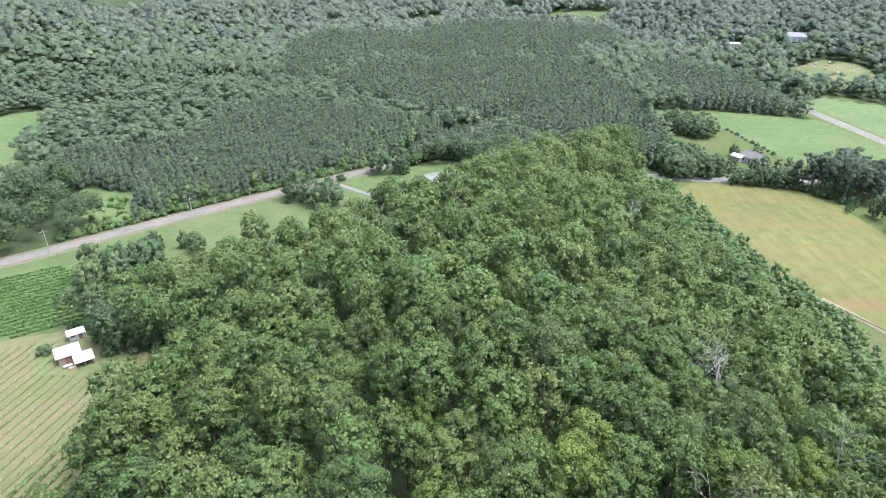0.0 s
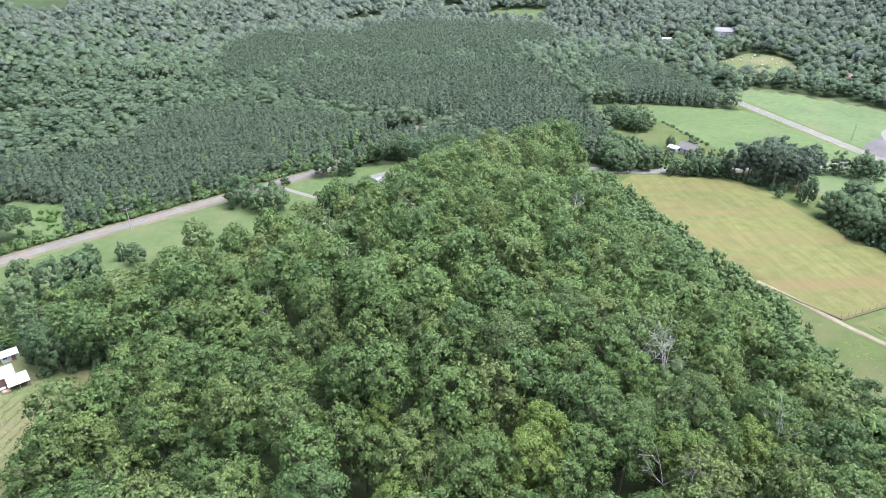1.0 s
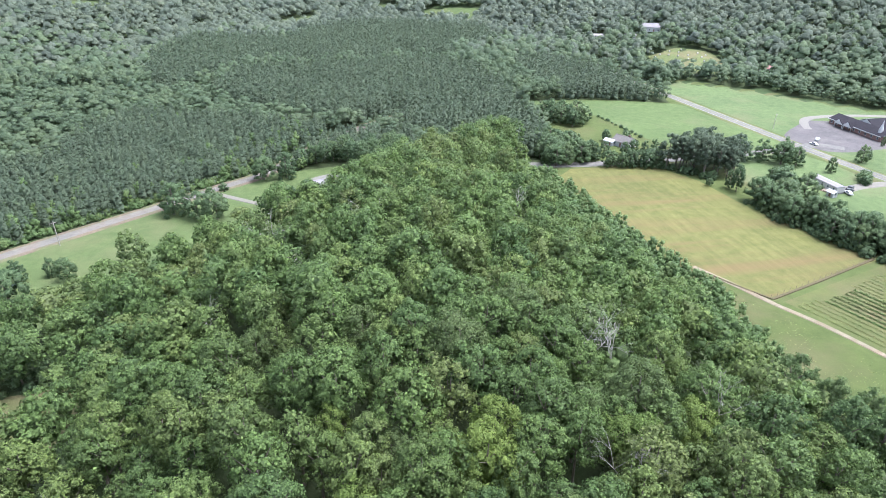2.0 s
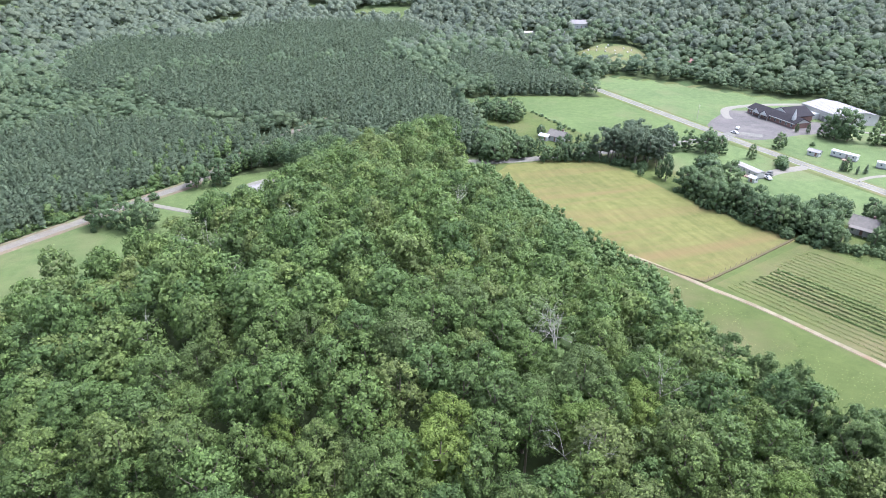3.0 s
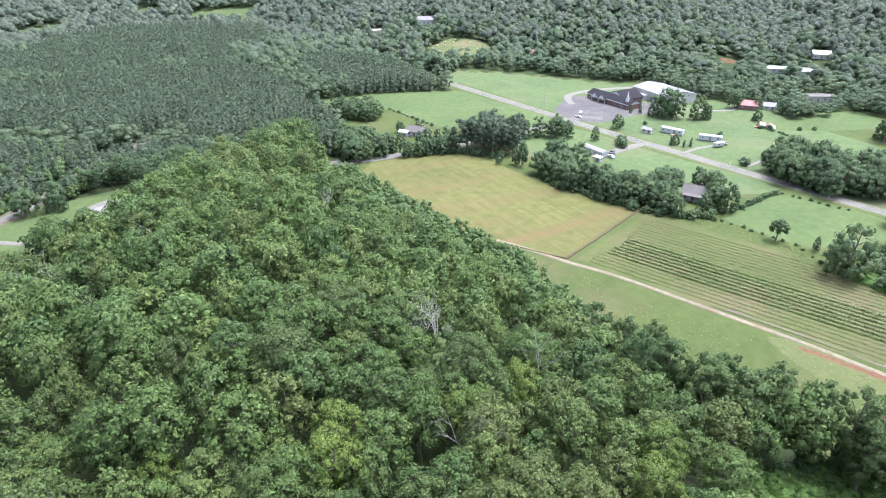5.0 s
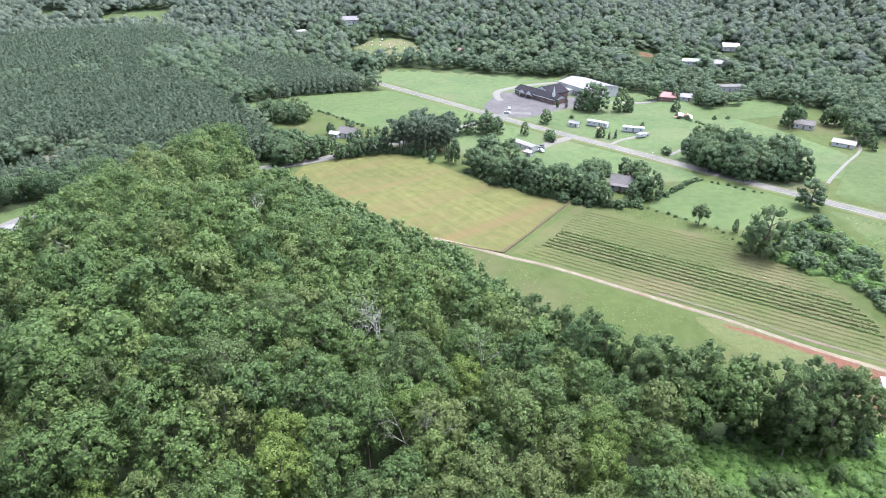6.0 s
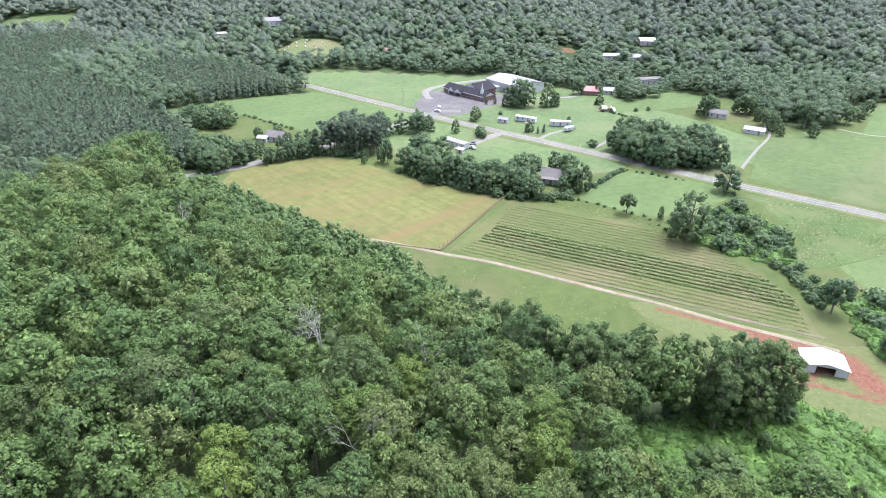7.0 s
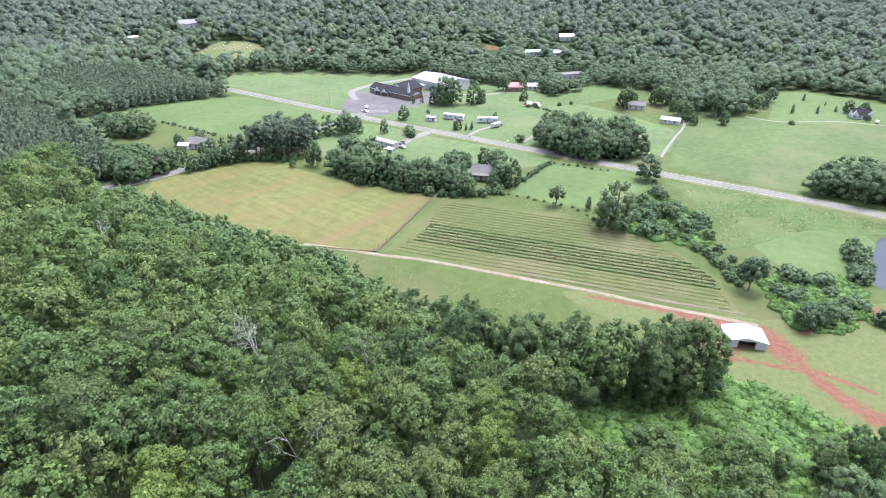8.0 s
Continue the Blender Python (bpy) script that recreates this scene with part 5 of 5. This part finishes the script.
def add_window(root, x, y, z, w, h, face):
    """A window with frame and pane on the side named by face: 's', 'n', 'e' or 'w'."""
    t = 0.08
    flat = face in "sn"
    bm = bmesh.new()
    for a, b, c, e in ((0, 0, w, 0.1), (0, h - 0.1, w, 0.1), (-w / 2 + 0.05, 0.1, 0.1, h - 0.2), (w / 2 - 0.05, 0.1, 0.1, h - 0.2)):
        if flat:
            box(bm, x + a, y, z + b, c, t, e)
        else:
            box(bm, x, y + a, z + b, t, c, e)
    f = part("window", bm, WHITE_WALL, root, "white framed window")
    part("pane", block(x, y, z + 0.1, w - 0.2 if flat else 0.05, 0.05 if flat else w - 0.2, h - 0.2), GLASS, f)


def house(name, x, y, turn, w, d, h, rise, wall_mat, roof_mat, label, category="house", windows=3, door=True, over=0.45, chimney=False, porch=0.0):
    """A gabled building with its long side along its own x axis."""
    root = tagged(new(name), label, category)
    part("wall", gable_wall(w, d, h, rise), wall_mat, root)
    roof = part("roof", gable_roof(w, d, h, rise, over), roof_mat, root)
    part("ridge_cap", block(0, 0, h + rise + 0.13, w + 2 * over, 0.3, 0.08), roof_mat, roof)
    for sgn, face in ((-1, "s"), (1, "n")):
        for i in range(windows):
            u = (i + 0.5) / windows * w - w / 2
            if door and i == windows // 2:
                part("door", block(u, sgn * (d / 2 + 0.03), 0.1, 0.95, 0.07, 2.05), DARK_IN, root, "dark entrance door")
            else:
                add_window(root, u, sgn * (d / 2 + 0.02), 0.95, 1.1, 1.15, face)
    for sgn, face in ((-1, "w"), (1, "e")):
        add_window(root, sgn * (w / 2 + 0.02), 0, 0.95, 1.1, 1.15, face)
    if chimney:
        part("chimney", block(w * 0.22, 0.4, h, 0.8, 0.6, rise + 1.0), BRICK, root, "brick chimney")
    if porch:
        part("porch_roof", prism(bmesh.new(), [(-d / 2 - porch, h - 0.55), (-d / 2 + 0.2, h - 0.05), (-d / 2 + 0.2, h + 0.08), (-d / 2 - porch, h - 0.42)], "x", -w * 0.45, w * 0.45), roof_mat, root)
        for u in (-0.42, -0.14, 0.14, 0.42):
            part("porch_post", block(u * w, -d / 2 - porch + 0.15, 0, 0.14, 0.14, h - 0.5), WHITE_WALL, root)
    root.matrix_basis = pose(x, y, height(x, y) + 0.1, 0, 0, turn)
    return root


def open_shed():
    """The white metal shed with a wide opening in its gable front."""
    root = tagged(new("metal_shed"), "white sheet-metal shed with a wide open front on red clay", "shed")
    w, d, h, rise, t = 10.2, 7.0, 2.3, 1.1, 0.12
    for sx in (-1, 1):
        part("side_wall", block(sx * (w / 2 - t / 2), 0, -0.2, t, d - 2 * t, h + 0.15), WHITE_METAL, root)
        part("front_panel", block(sx * (w / 2 - 1.4), -d / 2 + t / 2, -0.2, 2.8, t, h + 0.2), WHITE_METAL, root)
        for k in range(9):
            part("wall_rib", block(sx * (w / 2 + 0.02), -d / 2 + 0.5 + k * 0.75, 0, 0.04, 0.06, h - 0.1), WHITE_METAL, root)
    part("back_wall", prism(bmesh.new(), [(-w / 2, -0.2), (w / 2, -0.2), (w / 2, h), (0, h + rise - 0.05), (-w / 2, h)], "y", d / 2 - t, d / 2), WHITE_METAL, root)
    part("front_gable", prism(bmesh.new(), [(-w / 2, h - 0.02), (w / 2, h - 0.02), (0, h + rise - 0.06)], "y", -d / 2, -d / 2 + t), WHITE_METAL, root)
    s, over = rise / (w / 2), 0.35
    e = w / 2 + over
    roof = part("roof", prism(bmesh.new(), [(-e, h - over * s + 0.02), (0, h + rise + 0.02), (e, h - over * s + 0.02), (e, h - over * s + 0.1), (0, h + rise + 0.1), (-e, h - over * s + 0.1)], "y", -d / 2 - 0.4, d / 2 + 0.3), WHITE_METAL, root)
    for k in range(11):
        for sx in (-1, 1):
            y = -d / 2 - 0.3 + k * (d + 0.5) / 10
            bm = prism(bmesh.new(), [(0, h + rise + 0.1), (sx * e, h - over * s + 0.1), (sx * e, h - over * s + 0.14), (0, h + rise + 0.14)], "y", y - 0.03, y + 0.03)
            part("roof_seam", bm, WHITE_METAL, roof)
    for sx in (-1.0, 1.0):
        part("door_post", block(sx * 2.25, -d / 2 + 0.2, -0.2, 0.15, 0.15, h + 0.15), WOOD, root)
    part("earth_floor", block(0, 0, -0.1, w - 0.4, d - 0.4, 0.16), RED_CLAY, root, "bare clay floor")
    part("work_bench", block(0, d / 2 - 0.9, 0.05, 6.0, 0.9, 0.9), WOOD, root, "dark wooden bench at the back")
    root.matrix_basis = pose(159.4, 23.2, 0.1, 0, 0, -61)


open_shed()


def brick_school():
    """The long brick building with dark roofs, white gables and a small spire."""
    root = tagged(new("brick_church"), "long brick building with dark roofs, white gables and a spire", "church")
    part("wall", gable_wall(37, 11, 3.0, 2.4), BRICK, root)
    part("roof", gable_roof(37, 11, 3.0, 2.4, 0.7, 0.25), DARK_ROOF, root, "dark shingle roof")
    wing = part("wing_wall", prism(bmesh.new(), [(-8, -0.3), (8, -0.3), (8, 3.6), (0, 7.2), (-8, 3.6)], "y", 1.2, 18), BRICK, root)
    o = [(-8.7, 3.30), (0, 7.22), (8.7, 3.30), (8.7, 3.58), (0, 7.5), (-8.7, 3.58)]
    part("wing_roof", prism(bmesh.new(), o, "y", 1.0, 18.7), DARK_ROOF, wing, "dark shingle roof")
    part("wing_gable", prism(bmesh.new(), [(-8.0, 3.6), (8.0, 3.6), (0, 7.18)], "y", 0.85, 1.18), WHITE_WALL, wing, "white boarded gable")
    part("wing_skylight", prism(bmesh.new(), [(-8.5, 3.70), (-0.6, 7.26), (-0.6, 7.4), (-8.5, 3.84)], "y", 0.95, 6.5), WHITE_METAL, wing, "pale roof section")
    for u in (-9.5, -3.0):
        g = part("porch_gable", prism(bmesh.new(), [(u - 3.2, 2.4), (u + 3.2, 2.4), (u, 5.0)], "y", -8.0, -7.75), WHITE_WALL, root, "white porch gable")
        part("porch_roof", prism(bmesh.new(), [(u - 3.6, 2.1), (u, 4.9), (u + 3.6, 2.1), (u + 3.6, 2.32), (u, 5.13), (u - 3.6, 2.32)], "y", -7.9, -2.0), DARK_ROOF, g)
        for sx in (-2.8, 2.8):
            part("porch_column", block(u + sx, -7.3, 0, 0.3, 0.3, 2.6), WHITE_WALL, root)
    for i in range(9):
        u = -16.6 + i * 4.15
        add_window(root, u, -5.53, 0.8, 1.3, 1.7, "s")
    part("fascia", block(0, -6.25, 2.75, 38.4, 0.12, 0.35), WHITE_WALL, root, "white eaves board")
    g = part("end_gable", prism(bmesh.new(), [(-5.3, 3.0), (5.3, 3.0), (0, 5.3)], "x", 18.52, 18.64), WHITE_WALL, root, "white end gable")
    sp = part("spire_base", block(14.8, -3.0, 3.6, 1.6, 1.6, 2.6), WHITE_WALL, root, "white spire base")
    bm = bmesh.new()
    bmesh.ops.create_cone(bm, segments=8, radius1=0.9, radius2=0.03, depth=4.6, matrix=Matrix.Translation((14.8, -3.0, 8.5)))
    part("spire", bm, WHITE_WALL, sp, "white tapering spire")
    root.matrix_basis = pose(298.8, 287, 0.1, 0, 0, -90)


brick_school()


def gym():
    """The big pale metal hall."""
    root = tagged(new("metal_hall"), "large pale metal-roofed hall behind the brick church", "hall")
    ln, dp, h, rise = 33.0, 25.0, 5.6, 2.4
    part("wall", gable_wall(ln, dp, h, rise), CREAM_WALL, root)
    roof = part("roof", gable_roof(ln, dp, h, rise, 0.5, 0.2), PALE_ROOF, root, "pale ribbed metal roof")
    s, e, top = rise / (dp / 2), dp / 2 + 0.5, h + rise + 0.2
    for i in range(17):
        for sy in (-1, 1):
            x = -ln / 2 + i * ln / 16
            part("roof_seam", prism(bmesh.new(), [(0, top), (sy * e, top - e * s), (sy * e, top + 0.06 - e * s), (0, top + 0.06)], "x", x - 0.05, x + 0.05), PALE_ROOF, roof)
    for u in (-11, -4, 3, 10):
        part("door", block(u, -dp / 2 - 0.05, 0.1, 2.2, 0.12, 2.6), GREY_ROOF, root, "grey service door")
    for u in (-6, 0, 6):
        part("gable_vent", block(ln / 2 + 0.05, u, 4.6, 0.12, 1.2, 0.8), GREY_ROOF, root)
    part("annex", block(-4, -dp / 2 - 3.2, -0.2, 7, 6.4, 3.4), WHITE_WALL, root, "white connecting annex")
    root.matrix_basis = pose(337, 279.5, 0.1, 0, 0, 263)


gym()


def trailer(name, x, y, turn, length, width, label, wall_mat=WHITE_WALL, roof_mat=WHITE_METAL, porch=False):
    """A mobile home: a long low box with a shallow roof, windows and a door."""
    root = tagged(new(name), label, "mobile home")
    part("wall", block(0, 0, 0.5, length, width, 2.5, 0.06), wall_mat, root)
    part("skirting", block(0, 0, -0.2, length - 0.2, width - 0.2, 0.75), GREY_ROOF, root, "dark skirting")
    part("roof", gable_roof(length, width, 3.0, 0.35, 0.15, 0.1), roof_mat, root)
    n = max(3, int(length / 3))
    for sy, face in ((-1, "s"), (1, "n")):
        for i in range(n):
            u = (i + 0.5) / n * length - length / 2
            if i == n // 2:
                part("door", block(u, sy * (width / 2 + 0.03), 0.6, 0.9, 0.07, 2.0), GREY_ROOF, root)
            else:
                add_window(root, u, sy * (width / 2 + 0.02), 1.5, 1.0, 0.9, face)
    if porch:
        part("deck", block(length * 0.2, -width / 2 - 1.2, 0, 4, 2.4, 0.5), WOOD, root, "weathered wooden deck")
        part("steps", block(length * 0.2, -width / 2 - 2.7, 0, 1.2, 0.7, 0.3), WOOD, root)
    root.matrix_basis = pose(x, y, height(x, y) + 0.05, 0, 0, turn)


trailer("mobile_home", 215.8, 216, -87, 16, 4.4, "long cream mobile home with a weathered grey roof beside the drive", CREAM_WALL, GREY_ROOF, True)
trailer("mobile_home", 278.5, 220.5, -70, 12, 3.4, "long white mobile home on the lawn", WHITE_WALL, WHITE_METAL, True)
trailer("mobile_home", 286.3, 201.8, -52, 11.5, 3.4, "white mobile home at the end of a gravel drive")
house("garden_shed", 267.6, 228.4, -70, 5.5, 3.4, 2.2, 0.8, WHITE_WALL, PALE_ROOF, "small white garden shed on the lawn", "shed", 2)
house("garden_shed", 210.5, 206.2, -80, 3.2, 2.6, 2.1, 0.6, WHITE_WALL, WHITE_METAL, "little white shed behind the mobile home", "shed", 1)
house("farmhouse", 213, 151.5, -62, 9, 7.5, 3.4, 2.6, CREAM_WALL, OLD_ROOF, "old farmhouse with a faded roof among trees", "house", 3, True, 0.5, True, 2.2)
house("cottage", 153, 285, -60, 10, 7.5, 2.8, 2.2, WHITE_WALL, OLD_ROOF, "small white cottage with a greyish roof behind the hedge", "house", 3, True, 0.5, True)
house("outbuilding", 146.5, 288, -60, 5, 4, 2.2, 0.8, WHITE_WALL, WHITE_METAL, "low white outbuilding beside the cottage", "shed", 2)
house("farm_shed", 359, 121.5, -76, 10.5, 8.5, 2.1, 1.0, WHITE_WALL, PALE_ROOF, "long low farm shed with a pale metal roof", "shed", 2)
hs = house("white_house", 446, 38, -64, 10, 6.5, 3.0, 2.6, WHITE_WALL, DARK_ROOF, "white house with dark roof and white front gables", "house", 4, True, 0.5)
for u in (-4.2, 4.2):
    part("front_gable", prism(bmesh.new(), [(u - 2.2, 2.4), (u + 2.2, 2.4), (u, 5.4)], "y", -4.6, -3.9), WHITE_WALL, hs, "white front gable")
house("roadside_house", -5, 246, 20, 9, 7, 2.8, 2.4, WHITE_WALL, PALE_ROOF, "white house with a pale metal roof by the lawn", "house", 3)
house("village_house", 364, 235, -50, 11, 8, 3.0, 2.4, BRICK, RED_ROOF, "village house with a faded red roof", "house", 3)
house("village_house", 375, 227.5, -50, 7, 6, 2.6, 1.8, WHITE_WALL, PALE_ROOF, "small white village house", "house", 2)
house("village_house", 375, 150, -70, 10, 7, 2.8, 1.8, CREAM_WALL, OLD_ROOF, "low brick-toned house with pale roof at the wood edge", "house", 3)
house("village_store", 424, 227, -30, 22, 8, 3.6, 0.8, CREAM_WALL, OLD_ROOF, "long low pale store building in the village", "store", 5)
house("village_house", 459, 281, -40, 15, 7, 3.0, 1.4, WHITE_WALL, GREEN_ROOF, "long house with a pale green roof", "house", 4)
house("village_house", 469, 263, -40, 11, 8, 3.0, 2.0, WHITE_WALL, PALE_ROOF, "pale village house among trees", "house", 3)
house("village_house", 509, 278, -45, 13, 9, 3.4, 2.4, CREAM_WALL, TAN_ROOF, "white house high in the woods", "house", 3)
house("hill_house", 311, 562, -20, 16, 10, 4.0, 3.0, WHITE_WALL, GREY_ROOF, "large white house far in the woods", "house", 4)
house("hill_house", 287, 555, -20, 10, 7, 3.0, 2.0, WHITE_WALL, PALE_ROOF, "small pale house far in the woods", "house", 3)
house("hill_house", 265, 575, -10, 12, 6, 3.0, 1.0, CREAM_WALL, TAN_ROOF, "long low white building far in the woods", "house", 3)
house("hill_house", 334, 421, -30, 9, 7, 3.0, 2.0, WHITE_WALL, RED_ROOF, "small house with a red roof behind the tree line", "house", 2)


def ruined_shed():
    """A collapsed wooden shed with leaning roof sheets."""
    root = tagged(new("ruined_shed"), "collapsed wooden shed with rusty and white roof sheets", "shed")
    part("wall", block(0, 0, 0, 6, 4, 1.6), WOOD, root)
    for i, (x, y, z, rx, ry, m) in enumerate(((-1.6, 0, 1.8, 12, 8, WHITE_METAL), (1.7, 0.3, 1.9, -10, -6, BROWN_ROOF), (4.2, 0.8, 0.7, 20, 22, WHITE_METAL), (-4.2, -0.6, 0.6, -15, -25, BROWN_ROOF))):
        r = part("roof_sheet", block(0, 0, 0, 3.4, 4.6, 0.12), m, root)
        r.matrix_basis = pose(x, y, z, rx, ry, 8 * i)
    root.matrix_basis = pose(336, 203, 0.1, 0, 0, -50)


ruined_shed()


def barn():
    """The low barn by the young vineyard with its lean-to."""
    root = tagged(new("barn"), "low barn with pale roofs and a lean-to beside the vineyard", "barn")
    part("wall", gable_wall(5.0, 4.6, 2.6, 0.6), WOOD, root)
    roof = part("roof", gable_roof(5.0, 4.6, 2.6, 0.6, 0.5, 0.1), TAN_ROOF, root, "pale weathered metal roof")
    lean = part("lean_to_roof", prism(bmesh.new(), [(-6.2, 1.7), (-2.4, 2.4), (-2.4, 2.5), (-6.2, 1.8)], "x", 0.6, 5.2), WHITE_METAL, root, "white lean-to roof")
    for x in (0.8, 2.9, 5.0):
        part("post", block(x, -6.0, -0.1, 0.14, 0.14, 1.85), WOOD, root)
    # flat dark panel on the closed wall stands for the shade inside a bay
    part("dark_bay", block(0.2, -2.34, 0.1, 2.4, 0.1, 2.0), DARK_IN, root, "dark panel painted as the shade of an open bay")
    part("table", block(-0.8, -4.0, 0.7, 2.0, 0.9, 0.08), WHITE_WALL, root)
    part("wood_pile", block(0.0, -5.2, -0.1, 1.6, 1.0, 0.8, 0.1), WOOD, root, "stacked weathered timber")
    root.matrix_basis = pose(-95.5, 127.2, 0.1, 0, 0, 37)
    house("garden_shed", -98.5, 136.5, 37, 3.6, 2.6, 2.0, 0.5, WHITE_WALL, WHITE_METAL, "small white shed under the trees by the barn", "shed", 2)


barn()
sheet("bare_yard", [(-104, 124), (-98, 121), (-88, 121), (-80, 127), (-88, 132), (-103, 140), (-108, 133)], THIN_GRASS, 0.18, "bare worn yard round the barn", "yard", round_n=4, ragged=1.5)
sheet("clay_cut", [(444, 314), (448, 321), (456, 318), (452, 311)], CLAY_PATCH, 0.2, "bare red clay cut in the woods", "clay ground", round_n=3, ragged=1.5)


def car(x, y, turn, mat, label, long=4.5, tall=1.45):
    """A parked car with body, cabin, windows and wheels."""
    root = tagged(new("car"), label, "car", "parked cars")
    part("body", block(0, 0, 0.3, long, 1.8, tall * 0.4, 0.1), mat, root)
    cab = part("cabin", prism(bmesh.new(), [(-long * 0.36, 0.3 + tall * 0.38), (long * 0.22, 0.3 + tall * 0.38), (long * 0.1, tall), (-long * 0.28, tall)], "y", -0.8, 0.8), mat, root)
    part("side_glass", prism(bmesh.new(), [(-long * 0.32, 0.36 + tall * 0.38), (long * 0.18, 0.36 + tall * 0.38), (long * 0.085, tall - 0.1), (-long * 0.26, tall - 0.1)], "y", -0.82, 0.82), GLASS, cab)
    for sx in (-0.3, 0.3):
        for sy in (-0.82, 0.82):
            bm = bmesh.new()
            bmesh.ops.create_cone(bm, cap_ends=True, segments=14, radius1=0.33, radius2=0.33, depth=0.22, matrix=pose(long * sx, sy, 0.33, 90, 0, 0))
            part("wheel", bm, RUBBER, root)
    root.matrix_basis = pose(x, y, height(x, y) + 0.2, 0, 0, turn)


for x, y, a, m, lb in ((222, 209.5, 10, RUBBER, "dark parked car by the mobile home"), (225, 212, 30, RUBBER, "dark parked car on the gravel drive"), (219.5, 207, 80, WHITE_METAL, "white parked car by the mobile home"),
                       (262, 277, 40, WHITE_METAL, "white car on the parking lot"), (254, 270, 100, WHITE_METAL, "white car at the lot entry"), (228, 258, 15, WHITE_METAL, "white car near the side road"),
                       (204, 264, 0, WHITE_METAL, "white car by the side road"), (288, 194, 60, GREY_ROOF, "grey car by a trailer"), (441, 28, 0, WHITE_METAL, "white car at the white house")):
    car(x, y, a, m, lb)


def camper(x, y, turn):
    root = tagged(new("camper"), "white camper trailer with a dark window beside the drive", "camper")
    part("body", block(0, 0, 0.5, 6.0, 2.3, 2.1, 0.25), WHITE_METAL, root)
    add_window(root, -1.0, -1.16, 1.4, 1.6, 0.7, "s")
    add_window(root, -1.0, 1.16, 1.4, 1.6, 0.7, "n")
    part("door", block(1.6, -1.17, 0.6, 0.7, 0.06, 1.8), CREAM_WALL, root)
    part("hitch", block(3.5, 0, 0.45, 1.2, 0.12, 0.12), RUBBER, root)
    for sy in (-1.05, 1.05):
        bm = bmesh.new()
        bmesh.ops.create_cone(bm, cap_ends=True, segments=14, radius1=0.36, radius2=0.36, depth=0.2, matrix=pose(0, sy, 0.36, 90, 0, 0))
        part("wheel", bm, RUBBER, root)
    root.matrix_basis = pose(x, y, 0.15, 0, 0, turn)


camper(281.5, 192.5, -8)


def pole(x, y, tall, turn):
    """A wooden utility pole with cross-arm and insulators."""
    root = tagged(new("utility_pole"), "weathered wooden utility pole beside the road", "utility pole", "utility poles")
    part("post", bmesh_from(tube((0, 0, -1), (0, 0, tall), 0.16, 0.11, 8)), POLE_WOOD, root)
    arm = part("cross_arm", block(0, 0.14, tall - 0.9, 2.2, 0.1, 0.12), POLE_WOOD, root)
    for u in (-1.0, -0.4, 0.4, 1.0):
        part("insulator", block(u, 0.14, tall - 0.78, 0.08, 0.08, 0.16), GREY_ROOF, arm)
    root.matrix_basis = pose(x, y, height(x, y), 0, 0, turn)


def bmesh_from(vf):
    bm = bmesh.new()
    vs = [bm.verts.new(tuple(p)) for p in vf[0]]
    for f in vf[1]:
        bm.faces.new([vs[int(i)] for i in f])
    return bm


pole(-94, 212, 9.5, 40)
pole(-133, 184.5, 9, 40)
pole(252, 300, 9, 0)
for i, (x, y) in enumerate(((278, 488), (284, 491), (289, 486), (294, 494), (299, 488), (304, 493), (302, 478), (311, 472), (317, 476), (313, 482), (308, 463), (294, 480), (306, 456), (298, 470))):
    g = tagged(new("marker_stone"), "pale upright marker stone on the clearing", "stone", "markers on the clearing")
    part("slab", block(0, 0, 0, 1.3, 0.5, 1.0, 0.08), WHITE_WALL, g)
    part("plinth", block(0, 0, -0.1, 1.8, 0.9, 0.3), CONCRETE, g)
    g.matrix_basis = pose(x, y, height(x, y) + 0.1, 0, 0, 20)
# mail boxes and a bin along the main road
for x, y, m in ((262, 171, WHITE_METAL), (255, 191, RUBBER), (272, 108, RUBBER)):
    g = tagged(new("mail_box"), "roadside mail box on a short post", "mail box", "mail boxes")
    part("post", block(0, 0, -0.2, 0.12, 0.12, 1.3), WOOD, g)
    part("box", block(0, 0, 1.1, 0.55, 0.3, 0.32, 0.05), m, g)
    g.matrix_basis = pose(x, y, 0.12, 0, 0, 10)
# fence posts along the ditch between hay and vines
for i in range(19):
    u = i / 18
    x, y = 131 + 52 * u, 137.8 + 16.2 * u
    bm = bmesh_from(tube((0, 0, -0.4), (0, 0, 1.25), 0.07, 0.06, 6))
    g = part("fence_post", bm, BARK, None)
    tagged(g, "weathered wooden fence post in a weedy ditch", "fence post", "posts of the ditch fence")
    g.matrix_basis = pose(x, y, height(x, y), 0, 0, 0)
